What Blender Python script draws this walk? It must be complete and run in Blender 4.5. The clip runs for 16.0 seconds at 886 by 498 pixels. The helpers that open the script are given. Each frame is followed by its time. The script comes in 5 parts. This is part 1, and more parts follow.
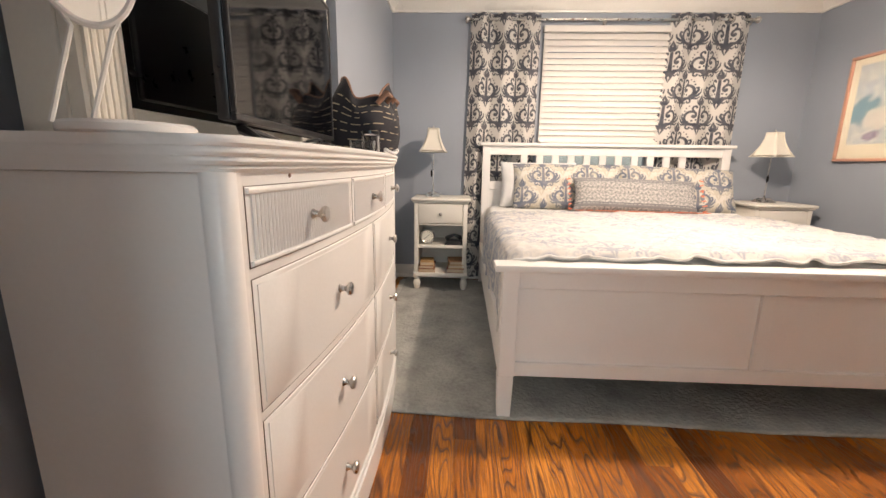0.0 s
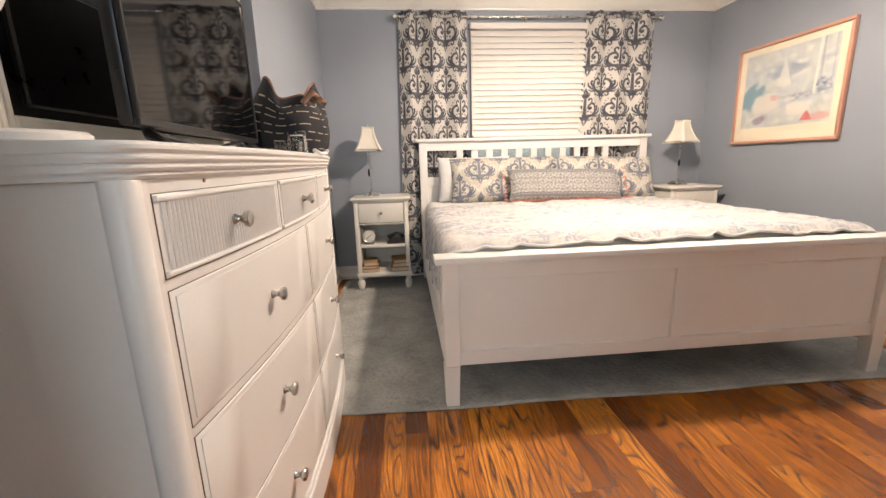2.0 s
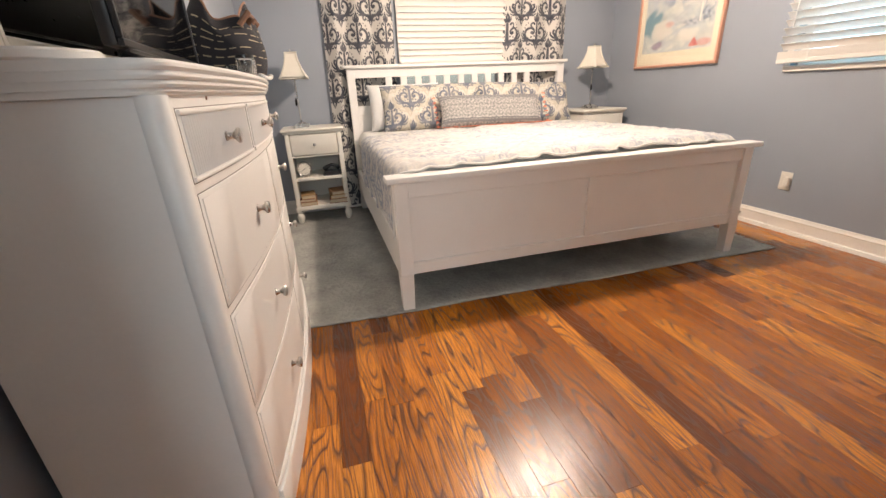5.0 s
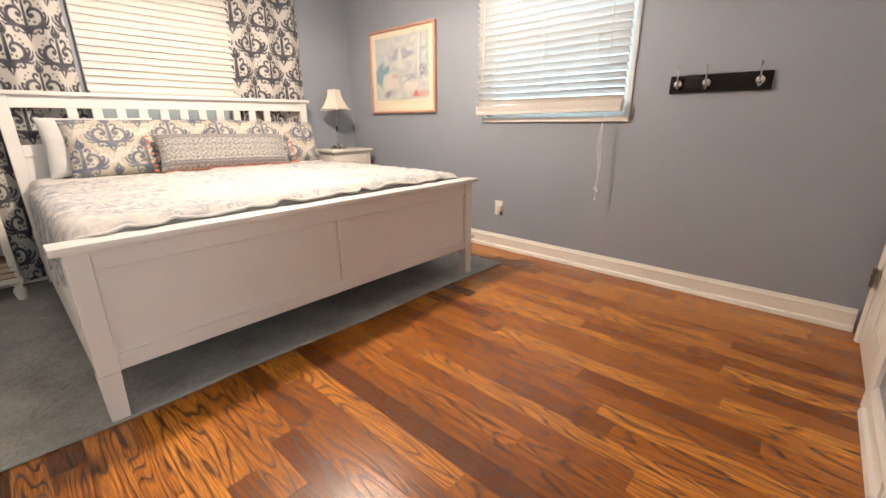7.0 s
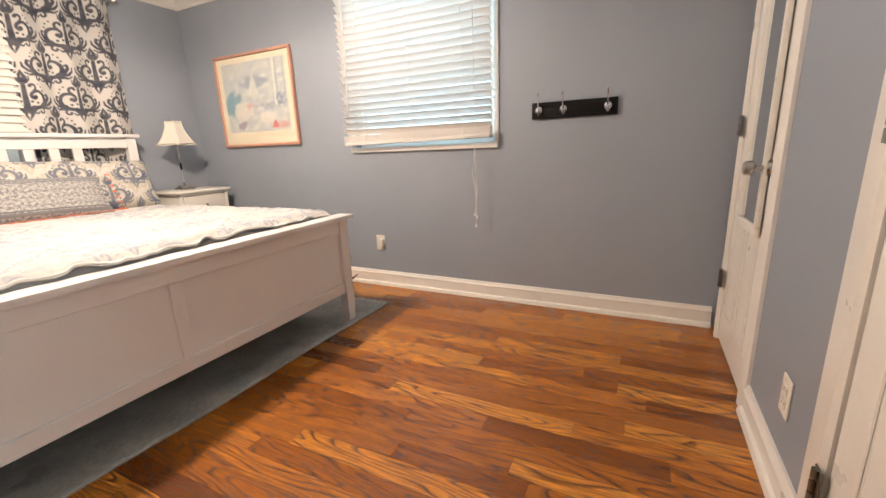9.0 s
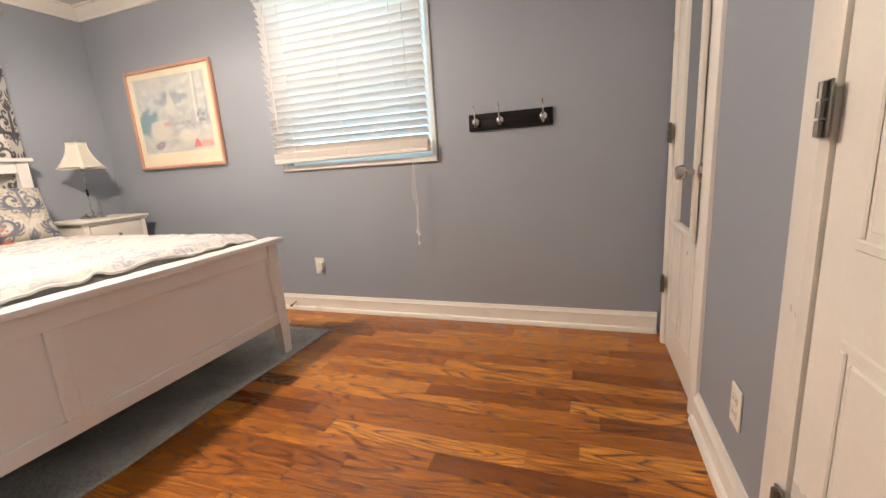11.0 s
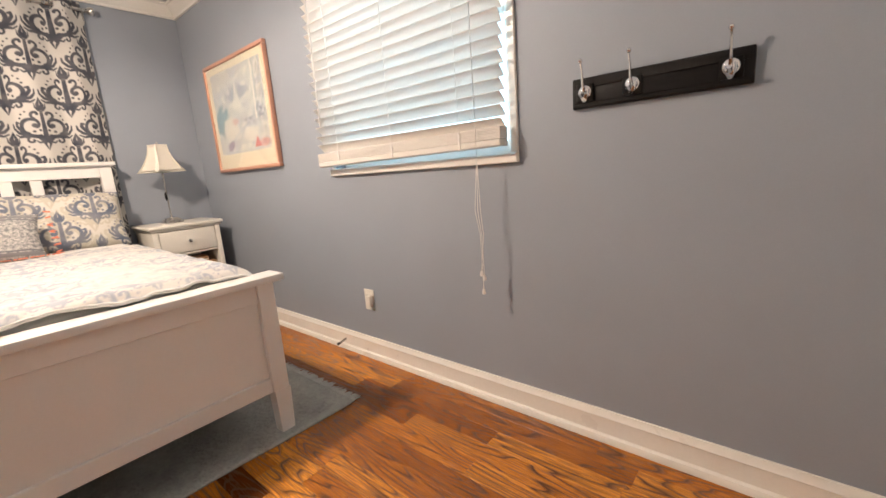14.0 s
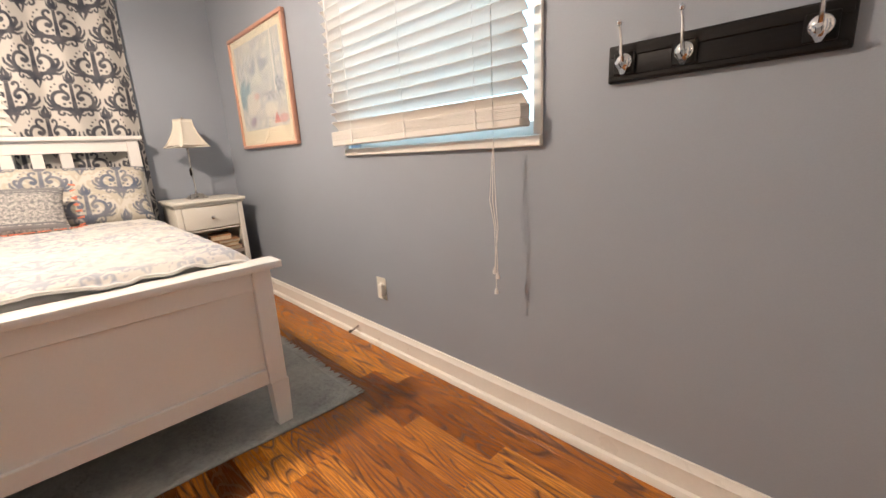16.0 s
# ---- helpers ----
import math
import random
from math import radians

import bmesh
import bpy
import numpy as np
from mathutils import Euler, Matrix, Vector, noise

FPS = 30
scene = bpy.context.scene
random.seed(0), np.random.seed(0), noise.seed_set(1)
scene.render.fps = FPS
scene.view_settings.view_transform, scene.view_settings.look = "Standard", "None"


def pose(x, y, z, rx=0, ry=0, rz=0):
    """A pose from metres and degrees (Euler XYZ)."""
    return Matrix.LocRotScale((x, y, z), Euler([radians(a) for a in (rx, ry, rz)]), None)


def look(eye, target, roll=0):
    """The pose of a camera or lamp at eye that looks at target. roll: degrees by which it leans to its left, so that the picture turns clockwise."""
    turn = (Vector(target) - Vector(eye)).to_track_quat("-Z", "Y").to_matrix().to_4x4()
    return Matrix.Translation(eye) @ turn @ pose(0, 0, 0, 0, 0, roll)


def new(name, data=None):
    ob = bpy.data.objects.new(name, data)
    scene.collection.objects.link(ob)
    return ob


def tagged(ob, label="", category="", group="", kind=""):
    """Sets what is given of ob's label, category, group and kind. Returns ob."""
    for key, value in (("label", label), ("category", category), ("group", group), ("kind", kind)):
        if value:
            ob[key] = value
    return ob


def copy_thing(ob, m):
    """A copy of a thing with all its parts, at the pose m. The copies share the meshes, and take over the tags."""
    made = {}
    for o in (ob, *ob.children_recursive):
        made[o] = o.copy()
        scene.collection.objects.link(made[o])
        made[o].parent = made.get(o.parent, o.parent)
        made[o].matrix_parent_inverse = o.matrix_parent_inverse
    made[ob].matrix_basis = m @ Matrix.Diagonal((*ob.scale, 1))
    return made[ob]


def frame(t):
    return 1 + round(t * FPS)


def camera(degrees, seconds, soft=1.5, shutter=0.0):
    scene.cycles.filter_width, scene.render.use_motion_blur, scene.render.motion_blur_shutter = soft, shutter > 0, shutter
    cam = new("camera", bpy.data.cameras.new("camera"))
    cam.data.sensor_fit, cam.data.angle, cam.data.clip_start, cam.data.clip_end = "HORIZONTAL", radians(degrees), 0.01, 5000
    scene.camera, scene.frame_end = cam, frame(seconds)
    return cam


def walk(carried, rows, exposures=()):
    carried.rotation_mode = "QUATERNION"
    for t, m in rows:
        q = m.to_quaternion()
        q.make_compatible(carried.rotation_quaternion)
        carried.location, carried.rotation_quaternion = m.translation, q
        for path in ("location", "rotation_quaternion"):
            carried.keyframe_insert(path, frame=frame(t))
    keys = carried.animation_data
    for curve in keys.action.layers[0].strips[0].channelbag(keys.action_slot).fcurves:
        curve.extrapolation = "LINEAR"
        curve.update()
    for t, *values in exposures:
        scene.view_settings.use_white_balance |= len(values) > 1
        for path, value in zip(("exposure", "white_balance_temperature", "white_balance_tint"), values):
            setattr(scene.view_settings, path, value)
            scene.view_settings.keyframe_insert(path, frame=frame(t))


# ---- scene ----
cam = camera(95.1, 16.0)
PATH = [
    (0, (0.068, 0.176, 1.001), (-0.014, 2.132, 0.591), 0.9),
    (0.5, (0.076, 0.172, 0.998), (0.024, 2.129, 0.586), 0.4),
    (1, (0.086, 0.171, 0.995), (0.076, 2.128, 0.581), -0.1),
    (1.5, (0.097, 0.165, 0.998), (0.161, 2.122, 0.587), -0.9),
    (2, (0.1, 0.158, 0.997), (0.277, 2.105, 0.575), -1.7),
    (2.5, (0.121, 0.141, 0.987), (0.467, 2.056, 0.528), -2.4),
    (3, (0.156, 0.122, 0.987), (0.613, 2.007, 0.498), -3.3),
    (3.5, (0.157, 0.106, 0.977), (0.669, 1.957, 0.417), -3.5),
    (3.7, (0.153, 0.095, 0.98), (0.619, 1.949, 0.391), -3.4),
    (5.8, (-0.102, -0.06, 0.962), (0.521, 1.68, 0.198), -1.9),
    (6, (-0.1, -0.048, 0.95), (0.674, 1.644, 0.217), -0.7),
    (6.5, (0.08, -0.033, 0.977), (1.134, 1.532, 0.314), -0.4),
    (7, (0.151, 0.031, 0.989), (1.56, 1.317, 0.388), -0.4),
    (7.5, (0.195, 0.055, 0.972), (1.814, 1.08, 0.401), -0.7),
    (8, (0.335, 0.09, 0.978), (2.052, 0.964, 0.441), -1.2),
    (8.5, (0.346, 0.141, 0.986), (2.089, 0.98, 0.478), -1.8),
    (9, (0.372, 0.127, 0.988), (2.111, 0.99, 0.506), -2.3),
    (9.5, (0.365, 0.128, 0.975), (2.127, 0.933, 0.474), -2.8),
    (9.7, (0.41, 0.106, 0.953), (2.185, 0.897, 0.479), -2.6),
    (11.8, (0.574, 0.116, 0.974), (2.429, 0.74, 0.562), -4.7),
    (12, (0.613, 0.125, 0.975), (2.467, 0.752, 0.56), -4.4),
    (12.5, (0.747, 0.137, 0.984), (2.563, 0.878, 0.591), -4.3),
    (13, (0.959, 0.084, 0.972), (2.756, 0.868, 0.577), -3.4),
    (13.5, (1.221, 0.188, 0.976), (2.961, 1.105, 0.613), -4.1),
    (14, (1.495, 0.202, 0.981), (2.991, 1.471, 0.589), -4.3),
    (14.5, (1.655, 0.196, 0.986), (3.029, 1.583, 0.551), -3.7),
    (15, (1.68, 0.207, 0.988), (3.048, 1.598, 0.549), -3.7),
    (15.5, (1.686, 0.217, 0.988), (3.044, 1.612, 0.532), -3.5),
    (16, (1.683, 0.234, 0.984), (3.036, 1.63, 0.51), -3.1),
]
walk(cam, [(t, look(eye, target, roll)) for t, eye, target, roll in PATH])

# ---- light ----
world = bpy.data.worlds.new("sky")
scene.world = world
world.use_nodes = True
sky = world.node_tree.nodes.new("ShaderNodeTexSky")
sky.sky_type, sky.sun_disc = "NISHITA", False
sky.sun_elevation, sky.sun_rotation = radians(42), radians(200)
world.node_tree.links.new(sky.outputs[0], world.node_tree.nodes["Background"].inputs[0])
world.node_tree.nodes["Background"].inputs[1].default_value = 0.06


def lamp(name, kind, energy, colour, at, target=None, size=0.2, size_y=None):
    data = bpy.data.lights.new(name, kind)
    data.energy, data.color = energy, colour
    if kind == "AREA":
        data.shape, data.size, data.size_y = "RECTANGLE", size, size_y or size
    elif kind == "POINT":
        data.shadow_soft_size = size
    elif kind == "SPOT":
        data.shadow_soft_size, data.spot_size, data.spot_blend = size, radians(178), 0.3
    elif kind == "SUN":
        data.angle = size
    ob = new(name, data)
    ob.matrix_world = look(at, target) if target else pose(*at)
    return ob


lamp("sun", "SUN", 2.0, (1.0, 0.95, 0.88), (-6, -12, 12), (0, 0, 0), radians(0.5))
lamp("ceiling_lamp_bowl", "POINT", 54, (1.0, 0.80, 0.645), (1.25, 2.1, 2.09), size=0.08)
lamp("ceiling_lamp_bulb", "SPOT", 84, (1.0, 0.80, 0.645), (1.25, 2.1, 2.09), (1.25, 2.0999, 0), size=0.08)
lamp("east_window_daylight", "AREA", 14, (0.44, 0.77, 1.0), (2.885, 1.487, 1.53), (0, 1.487, 1.35), 1.0, 1.0)
# added frontal fill from the south; the hall and its window are assumed, unseen
lamp("hall_fill_light", "AREA", 15, (0.80, 0.93, 1.0), (0.1, -1.86, 1.45), (0.4, 2.0, 0.7), 0.76, 1.1)
lamp("north_window_daylight", "AREA", 0.5, (0.75, 0.87, 1.0), (1.17, 3.80, 1.5), (1.17, 0, 1.3), 0.95, 1.1)
scene.view_settings.exposure = 0.42

# ---- materials ----


def material(name):
    m = bpy.data.materials.new(name)
    m.use_nodes = True
    return m, m.node_tree.nodes, m.node_tree.links, m.node_tree.nodes["Principled BSDF"]


def rgb(c):
    return (*c, 1.0)


def surface(name, base, rough=0.5, var=0.08, scale=6.0, fine=90.0, bump=0.1, metal=0.0, stretch=(1, 1, 1), coat=0.0, bump_scale=None, depth=0.004):
    """A painted, woven or metal surface: two scales of tone, roughness and relief."""
    m, n, l, p = material(name)
    co = n.new("ShaderNodeTexCoord")
    mp = n.new("ShaderNodeMapping")
    mp.inputs["Scale"].default_value = stretch
    l.new(co.outputs["Object"], mp.inputs[0])
    big, small = n.new("ShaderNodeTexNoise"), n.new("ShaderNodeTexNoise")
    big.inputs["Scale"].default_value, big.inputs["Detail"].default_value = scale, 4
    small.inputs["Scale"].default_value, small.inputs["Detail"].default_value = fine, 3
    l.new(mp.outputs[0], big.inputs["Vector"])
    l.new(mp.outputs[0], small.inputs["Vector"])
    add = n.new("ShaderNodeMath")
    add.operation = "MULTIPLY_ADD"
    add.inputs[1].default_value = 0.5
    l.new(small.outputs["Fac"], add.inputs[0])
    l.new(big.outputs["Fac"], add.inputs[2])
    ramp = n.new("ShaderNodeMapRange")
    ramp.inputs["From Min"].default_value, ramp.inputs["From Max"].default_value = 0.45, 1.05
    ramp.inputs["To Min"].default_value, ramp.inputs["To Max"].default_value = 1 - var, 1 + var
    l.new(add.outputs[0], ramp.inputs["Value"])
    mul = n.new("ShaderNodeVectorMath")
    mul.operation = "MULTIPLY"
    mul.inputs[0].default_value = base
    l.new(ramp.outputs[0], mul.inputs[1])
    l.new(mul.outputs[0], p.inputs["Base Color"])
    rr = n.new("ShaderNodeMapRange")
    rr.inputs["To Min"].default_value, rr.inputs["To Max"].default_value = max(0, rough - 0.08), min(1, rough + 0.08)
    l.new(big.outputs["Fac"], rr.inputs["Value"])
    l.new(rr.outputs[0], p.inputs["Roughness"])
    p.inputs["Metallic"].default_value = metal
    p.inputs["Coat Weight"].default_value = coat
    if bump:
        b = n.new("ShaderNodeBump")
        b.inputs["Strength"].default_value, b.inputs["Distance"].default_value = bump, depth
        l.new(small.outputs["Fac"], b.inputs["Height"])
        l.new(b.outputs[0], p.inputs["Normal"])
    return m


def dyed(name, rough=0.85, weave=700.0, bump=0.25):
    """Cloth or print whose dye is carried by the mesh's colour layer."""
    m, n, l, p = material(name)
    a = n.new("ShaderNodeAttribute")
    a.attribute_name = "dye"
    tx = n.new("ShaderNodeTexNoise")
    tx.inputs["Scale"].default_value, tx.inputs["Detail"].default_value = weave, 2
    co = n.new("ShaderNodeTexCoord")
    l.new(co.outputs["Object"], tx.inputs["Vector"])
    mr = n.new("ShaderNodeMapRange")
    mr.inputs["To Min"].default_value, mr.inputs["To Max"].default_value = 0.86, 1.1
    l.new(tx.outputs["Fac"], mr.inputs["Value"])
    mul = n.new("ShaderNodeVectorMath")
    mul.operation = "MULTIPLY"
    l.new(a.outputs["Color"], mul.inputs[0])
    l.new(mr.outputs[0], mul.inputs[1])
    l.new(mul.outputs[0], p.inputs["Base Color"])
    p.inputs["Roughness"].default_value = rough
    p.inputs["Sheen Weight"].default_value = 0.15
    b = n.new("ShaderNodeBump")
    b.inputs["Strength"].default_value, b.inputs["Distance"].default_value = bump, 0.002
    l.new(tx.outputs["Fac"], b.inputs["Height"])
    l.new(b.outputs[0], p.inputs["Normal"])
    return m


def oak():
    """Stained oak strips: each board has its own tone, cathedral rings and open pores."""
    m, n, l, p = material("stained_oak")
    co, info = n.new("ShaderNodeTexCoord"), n.new("ShaderNodeObjectInfo")
    off = n.new("ShaderNodeVectorMath")
    off.operation = "MULTIPLY_ADD"
    off.inputs[1].default_value = (37.0, 91.0, 13.0)
    l.new(info.outputs["Random"], off.inputs[0])
    l.new(co.outputs["Object"], off.inputs[2])
    mp = n.new("ShaderNodeMapping")
    mp.inputs["Scale"].default_value = (1.0, 0.12, 1.0)
    l.new(off.outputs[0], mp.inputs[0])
    warp = n.new("ShaderNodeTexNoise")
    warp.inputs["Scale"].default_value, warp.inputs["Detail"].default_value = 9.0, 1.5
    l.new(mp.outputs[0], warp.inputs["Vector"])
    ring = n.new("ShaderNodeMath")
    ring.operation = "MULTIPLY"
    ring.inputs[1].default_value = 19.0
    l.new(warp.outputs["Fac"], ring.inputs[0])
    frac = n.new("ShaderNodeMath")
    frac.operation = "FRACT"
    l.new(ring.outputs[0], frac.inputs[0])
    band = n.new("ShaderNodeValToRGB")
    e = band.color_ramp.elements
    e[0].position, e[0].color = 0.0, (0.0, 0.0, 0.0, 1)
    e[1].position, e[1].color = 0.34, (1, 1, 1, 1)
    k = e.new(0.88)
    k.color = (0.85, 0.85, 0.85, 1)
    k = e.new(1.0)
    k.color = (0.05, 0.05, 0.05, 1)
    l.new(frac.outputs[0], band.inputs[0])
    mp2 = n.new("ShaderNodeMapping")
    mp2.inputs["Scale"].default_value = (1.0, 0.03, 1.0)
    l.new(off.outputs[0], mp2.inputs[0])
    pore = n.new("ShaderNodeTexNoise")
    pore.inputs["Scale"].default_value, pore.inputs["Detail"].default_value = 330.0, 3
    l.new(mp2.outputs[0], pore.inputs["Vector"])
    pr = n.new("ShaderNodeMapRange")
    pr.inputs["From Min"].default_value, pr.inputs["From Max"].default_value = 0.36, 0.6
    pr.inputs["To Min"].default_value, pr.inputs["To Max"].default_value = 0.35, 1.15
    l.new(pore.outputs["Fac"], pr.inputs["Value"])
    grain = n.new("ShaderNodeMath")
    grain.operation = "MULTIPLY"
    l.new(band.outputs[0], grain.inputs[0])
    l.new(pr.outputs[0], grain.inputs[1])
    tone = n.new("ShaderNodeValToRGB")
    t = tone.color_ramp.elements
    t[0].position, t[0].color = 0.0, (0.14, 0.041, 0.010, 1)
    t[1].position, t[1].color = 1.0, (0.76, 0.315, 0.054, 1)
    k = t.new(0.18)
    k.color = (0.35, 0.112, 0.017, 1)
    k = t.new(0.6)
    k.color = (0.58, 0.208, 0.033, 1)
    l.new(info.outputs["Random"], tone.inputs[0])
    dark = n.new("ShaderNodeMix")
    dark.data_type = "RGBA"
    dark.inputs[6].default_value = (0.085, 0.027, 0.007, 1)
    l.new(grain.outputs[0], dark.inputs[0])
    l.new(tone.outputs[0], dark.inputs[7])
    l.new(dark.outputs[2], p.inputs["Base Color"])
    rr = n.new("ShaderNodeMapRange")
    rr.inputs["To Min"].default_value, rr.inputs["To Max"].default_value = 0.32, 0.22
    l.new(grain.outputs[0], rr.inputs["Value"])
    l.new(rr.outputs[0], p.inputs["Roughness"])
    b = n.new("ShaderNodeBump")
    b.inputs["Strength"].default_value, b.inputs["Distance"].default_value = 0.12, 0.002
    l.new(grain.outputs[0], b.inputs["Height"])
    l.new(b.outputs[0], p.inputs["Normal"])
    return m


WALL = surface("grey_blue_wall_paint", (0.295, 0.328, 0.378), 0.55, 0.04, 2.5, 260, 0.12)
CEIL = surface("white_ceiling_paint", (0.75, 0.75, 0.74), 0.8, 0.03, 3, 200, 0.1)
TRIM = surface("white_trim_gloss", (0.81, 0.785, 0.73), 0.3, 0.04, 5, 80, 0.05)
WHITE = surface("white_lacquer", (0.80, 0.785, 0.76), 0.36, 0.03, 4, 120, 0.04)
CREAM = surface("antique_white_lacquer", (0.74, 0.71, 0.64), 0.38, 0.04, 4, 120, 0.04)
GAP = surface("shadow_gap_board", (0.12, 0.10, 0.08), 0.8, 0.1, 8, 90, 0)
NICKEL = surface("brushed_nickel", (0.50, 0.49, 0.47), 0.28, 0.06, 30, 300, 0.04, metal=1.0)
CHROME = surface("polished_chrome", (0.75, 0.75, 0.76), 0.1, 0.02, 20, 200, 0, metal=1.0)
STEEL = surface("aged_hinge_steel", (0.22, 0.21, 0.19), 0.4, 0.12, 40, 300, 0.1, metal=1.0)
BLACK = surface("black_plastic", (0.012, 0.012, 0.014), 0.3, 0.1, 20, 300, 0.03)
EBONY = surface("black_stained_wood", (0.007, 0.006, 0.006), 0.42, 0.2, 8, 160, 0.15, stretch=(1, 0.1, 1))
EBONY.node_tree.nodes["Principled BSDF"].inputs["Specular IOR Level"].default_value = 0.2
SCREEN = surface("television_glass", (0.004, 0.004, 0.005), 0.02, 0.05, 4, 60, 0)
SCREEN.node_tree.nodes["Principled BSDF"].inputs["Specular IOR Level"].default_value = 0.22
SHEET = surface("white_cotton", (0.68, 0.67, 0.65), 0.9, 0.04, 8, 500, 0.3)
SHADE = surface("ivory_linen_shade", (0.76, 0.72, 0.63), 0.85, 0.04, 12, 600, 0.3)
SLAT = surface("faux_wood_slat", (0.70, 0.67, 0.63), 0.42, 0.03, 5, 120, 0.04)
CORD = surface("white_cord", (0.75, 0.73, 0.7), 0.7, 0.03, 30, 400, 0.1)
PLATE = surface("ivory_switch_plastic", (0.78, 0.75, 0.66), 0.35, 0.02, 10, 100, 0)
PINK = surface("rose_gilt_frame", (0.52, 0.28, 0.20), 0.32, 0.1, 12, 120, 0.08)
RUG = surface("grey_chenille_rug", (0.37, 0.37, 0.345), 0.95, 0.34, 5.0, 55, 0.9, depth=0.012)
FRINGE = surface("rug_fringe_cotton", (0.50, 0.51, 0.48), 0.95, 0.2, 20, 200, 0.3)
CORAL = surface("coral_tassel_yarn", (0.72, 0.24, 0.15), 0.9, 0.15, 30, 300, 0.3)
BAGM = surface("black_canvas", (0.014, 0.014, 0.02), 0.85, 0.2, 12, 500, 0.4)
TAN = surface("tan_leather", (0.24, 0.12, 0.07), 0.5, 0.15, 14, 160, 0.2)
GOLD = surface("faded_gold_print", (0.36, 0.30, 0.20), 0.6, 0.1, 40, 300, 0)
NAVY = surface("navy_lining", (0.03, 0.04, 0.08), 0.85, 0.15, 20, 300, 0.3)
PAPER = surface("book_pages", (0.6, 0.5, 0.36), 0.85, 0.1, 10, 200, 0.2)
BOOKS = [surface("book_cover_tan", (0.36, 0.2, 0.1), 0.6, 0.15, 10, 150, 0.1), surface("book_cover_red", (0.2, 0.05, 0.035), 0.6, 0.15, 10, 150, 0.1), surface("book_cover_ochre", (0.42, 0.27, 0.12), 0.6, 0.15, 10, 150, 0.1)]
CLOTH = dyed("printed_cotton")
PRINT = dyed("watercolour_print", 0.55, 260, 0.05)
OAK = oak()
GLASS, gn, gl, gp = material("clear_glass")
gp.inputs["Transmission Weight"].default_value, gp.inputs["Roughness"].default_value, gp.inputs["IOR"].default_value = 1.0, 0.02, 1.45
MIRROR, gn, gl, gp = material("mirror_silver")
gp.inputs["Metallic"].default_value, gp.inputs["Roughness"].default_value, gp.inputs["Base Color"].default_value = 1.0, 0.02, (0.82, 0.84, 0.85, 1)
BULB, gn, gl, gp = material("lit_opal_glass")
gp.inputs["Emission Color"].default_value, gp.inputs["Emission Strength"].default_value = (1, 0.82, 0.6, 1), 3.0

# ---- building helpers ----
ORIGIN = {}


def thing(name, at, label, category, group="", kind=""):
    ob = new(name)
    ob.empty_display_size = 0.05
    ob.location = at
    ORIGIN[ob.name] = Vector(at)
    return tagged(ob, label, category, group, kind)


def mesh_of(name, bm, mat, smooth=True):
    me = bpy.data.meshes.new(name)
    bmesh.ops.recalc_face_normals(bm, faces=bm.faces)
    bm.to_mesh(me)
    bm.free()
    me.materials.append(mat)
    if smooth:
        me.shade_smooth()
        me.set_sharp_from_angle(angle=radians(35))
    return me


def part(name, bm, mat, parent, label="", smooth=True):
    """Links a bmesh, written in the room's metres, as one mesh under a thing or part."""
    o = ORIGIN[parent.name]
    bmesh.ops.translate(bm, vec=-o, verts=bm.verts)
    ob = new(name, mesh_of(name, bm, mat, smooth))
    ob.parent = parent
    ORIGIN[ob.name] = o
    return tagged(ob, label)


def solo(name, bm, mat, label, category, group="", kind="", smooth=True):
    """One mesh that is a thing of its own."""
    ob = new(name, mesh_of(name, bm, mat, smooth))
    ORIGIN[ob.name] = Vector((0, 0, 0))
    return tagged(ob, label, category, group, kind)


def box(x0, x1, y0, y1, z0, z1, bevel=0.003, bm=None, seg=1):
    bm = bm or bmesh.new()
    vs = bmesh.ops.create_cube(bm, size=1)["verts"]
    for v in vs:
        v.co = Vector((x0 + (v.co.x + 0.5) * (x1 - x0), y0 + (v.co.y + 0.5) * (y1 - y0), z0 + (v.co.z + 0.5) * (z1 - z0)))
    if bevel:
        es = list({e for v in vs for e in v.link_edges})
        bmesh.ops.bevel(bm, geom=es, offset=bevel, segments=seg, affect="EDGES", profile=0.5)
    return bm


def lathe(profile, at, axis="z", n=24, bm=None):
    """Turned shape: profile of (radius, height), from at along the axis."""
    bm = bm or bmesh.new()
    rows = []
    for r, h in profile:
        row = []
        for i in range(n):
            a = 2 * math.pi * i / n
            c, s = r * math.cos(a), r * math.sin(a)
            v = {"z": (c, s, h), "x": (h, c, s), "y": (s, h, c), "-x": (-h, c, -s)}[axis]
            row.append(bm.verts.new(Vector(at) + Vector(v)))
        rows.append(row)
    for a, b in zip(rows, rows[1:]):
        for i in range(n):
            bm.faces.new((a[i], a[(i + 1) % n], b[(i + 1) % n], b[i]))
    bm.faces.new(rows[0])
    bm.faces.new(rows[-1])
    return bm


def tube(points, radius, bm=None, n=8):
    bm = bm or bmesh.new()
    pts = [Vector(p) for p in points]
    rows = []
    for i, p in enumerate(pts):
        d = (pts[min(i + 1, len(pts) - 1)] - pts[max(i - 1, 0)]).normalized()
        u = d.orthogonal().normalized() if i == 0 else (u - d * u.dot(d)).normalized()
        w = d.cross(u)
        r = radius[i] if isinstance(radius, (list, tuple)) else radius
        rows.append([bm.verts.new(p + (u * math.cos(2 * math.pi * k / n) + w * math.sin(2 * math.pi * k / n)) * r) for k in range(n)])
    for a, b in zip(rows, rows[1:]):
        for i in range(n):
            bm.faces.new((a[i], a[(i + 1) % n], b[(i + 1) % n], b[i]))
    bm.faces.new(rows[0])
    bm.faces.new(rows[-1])
    return bm


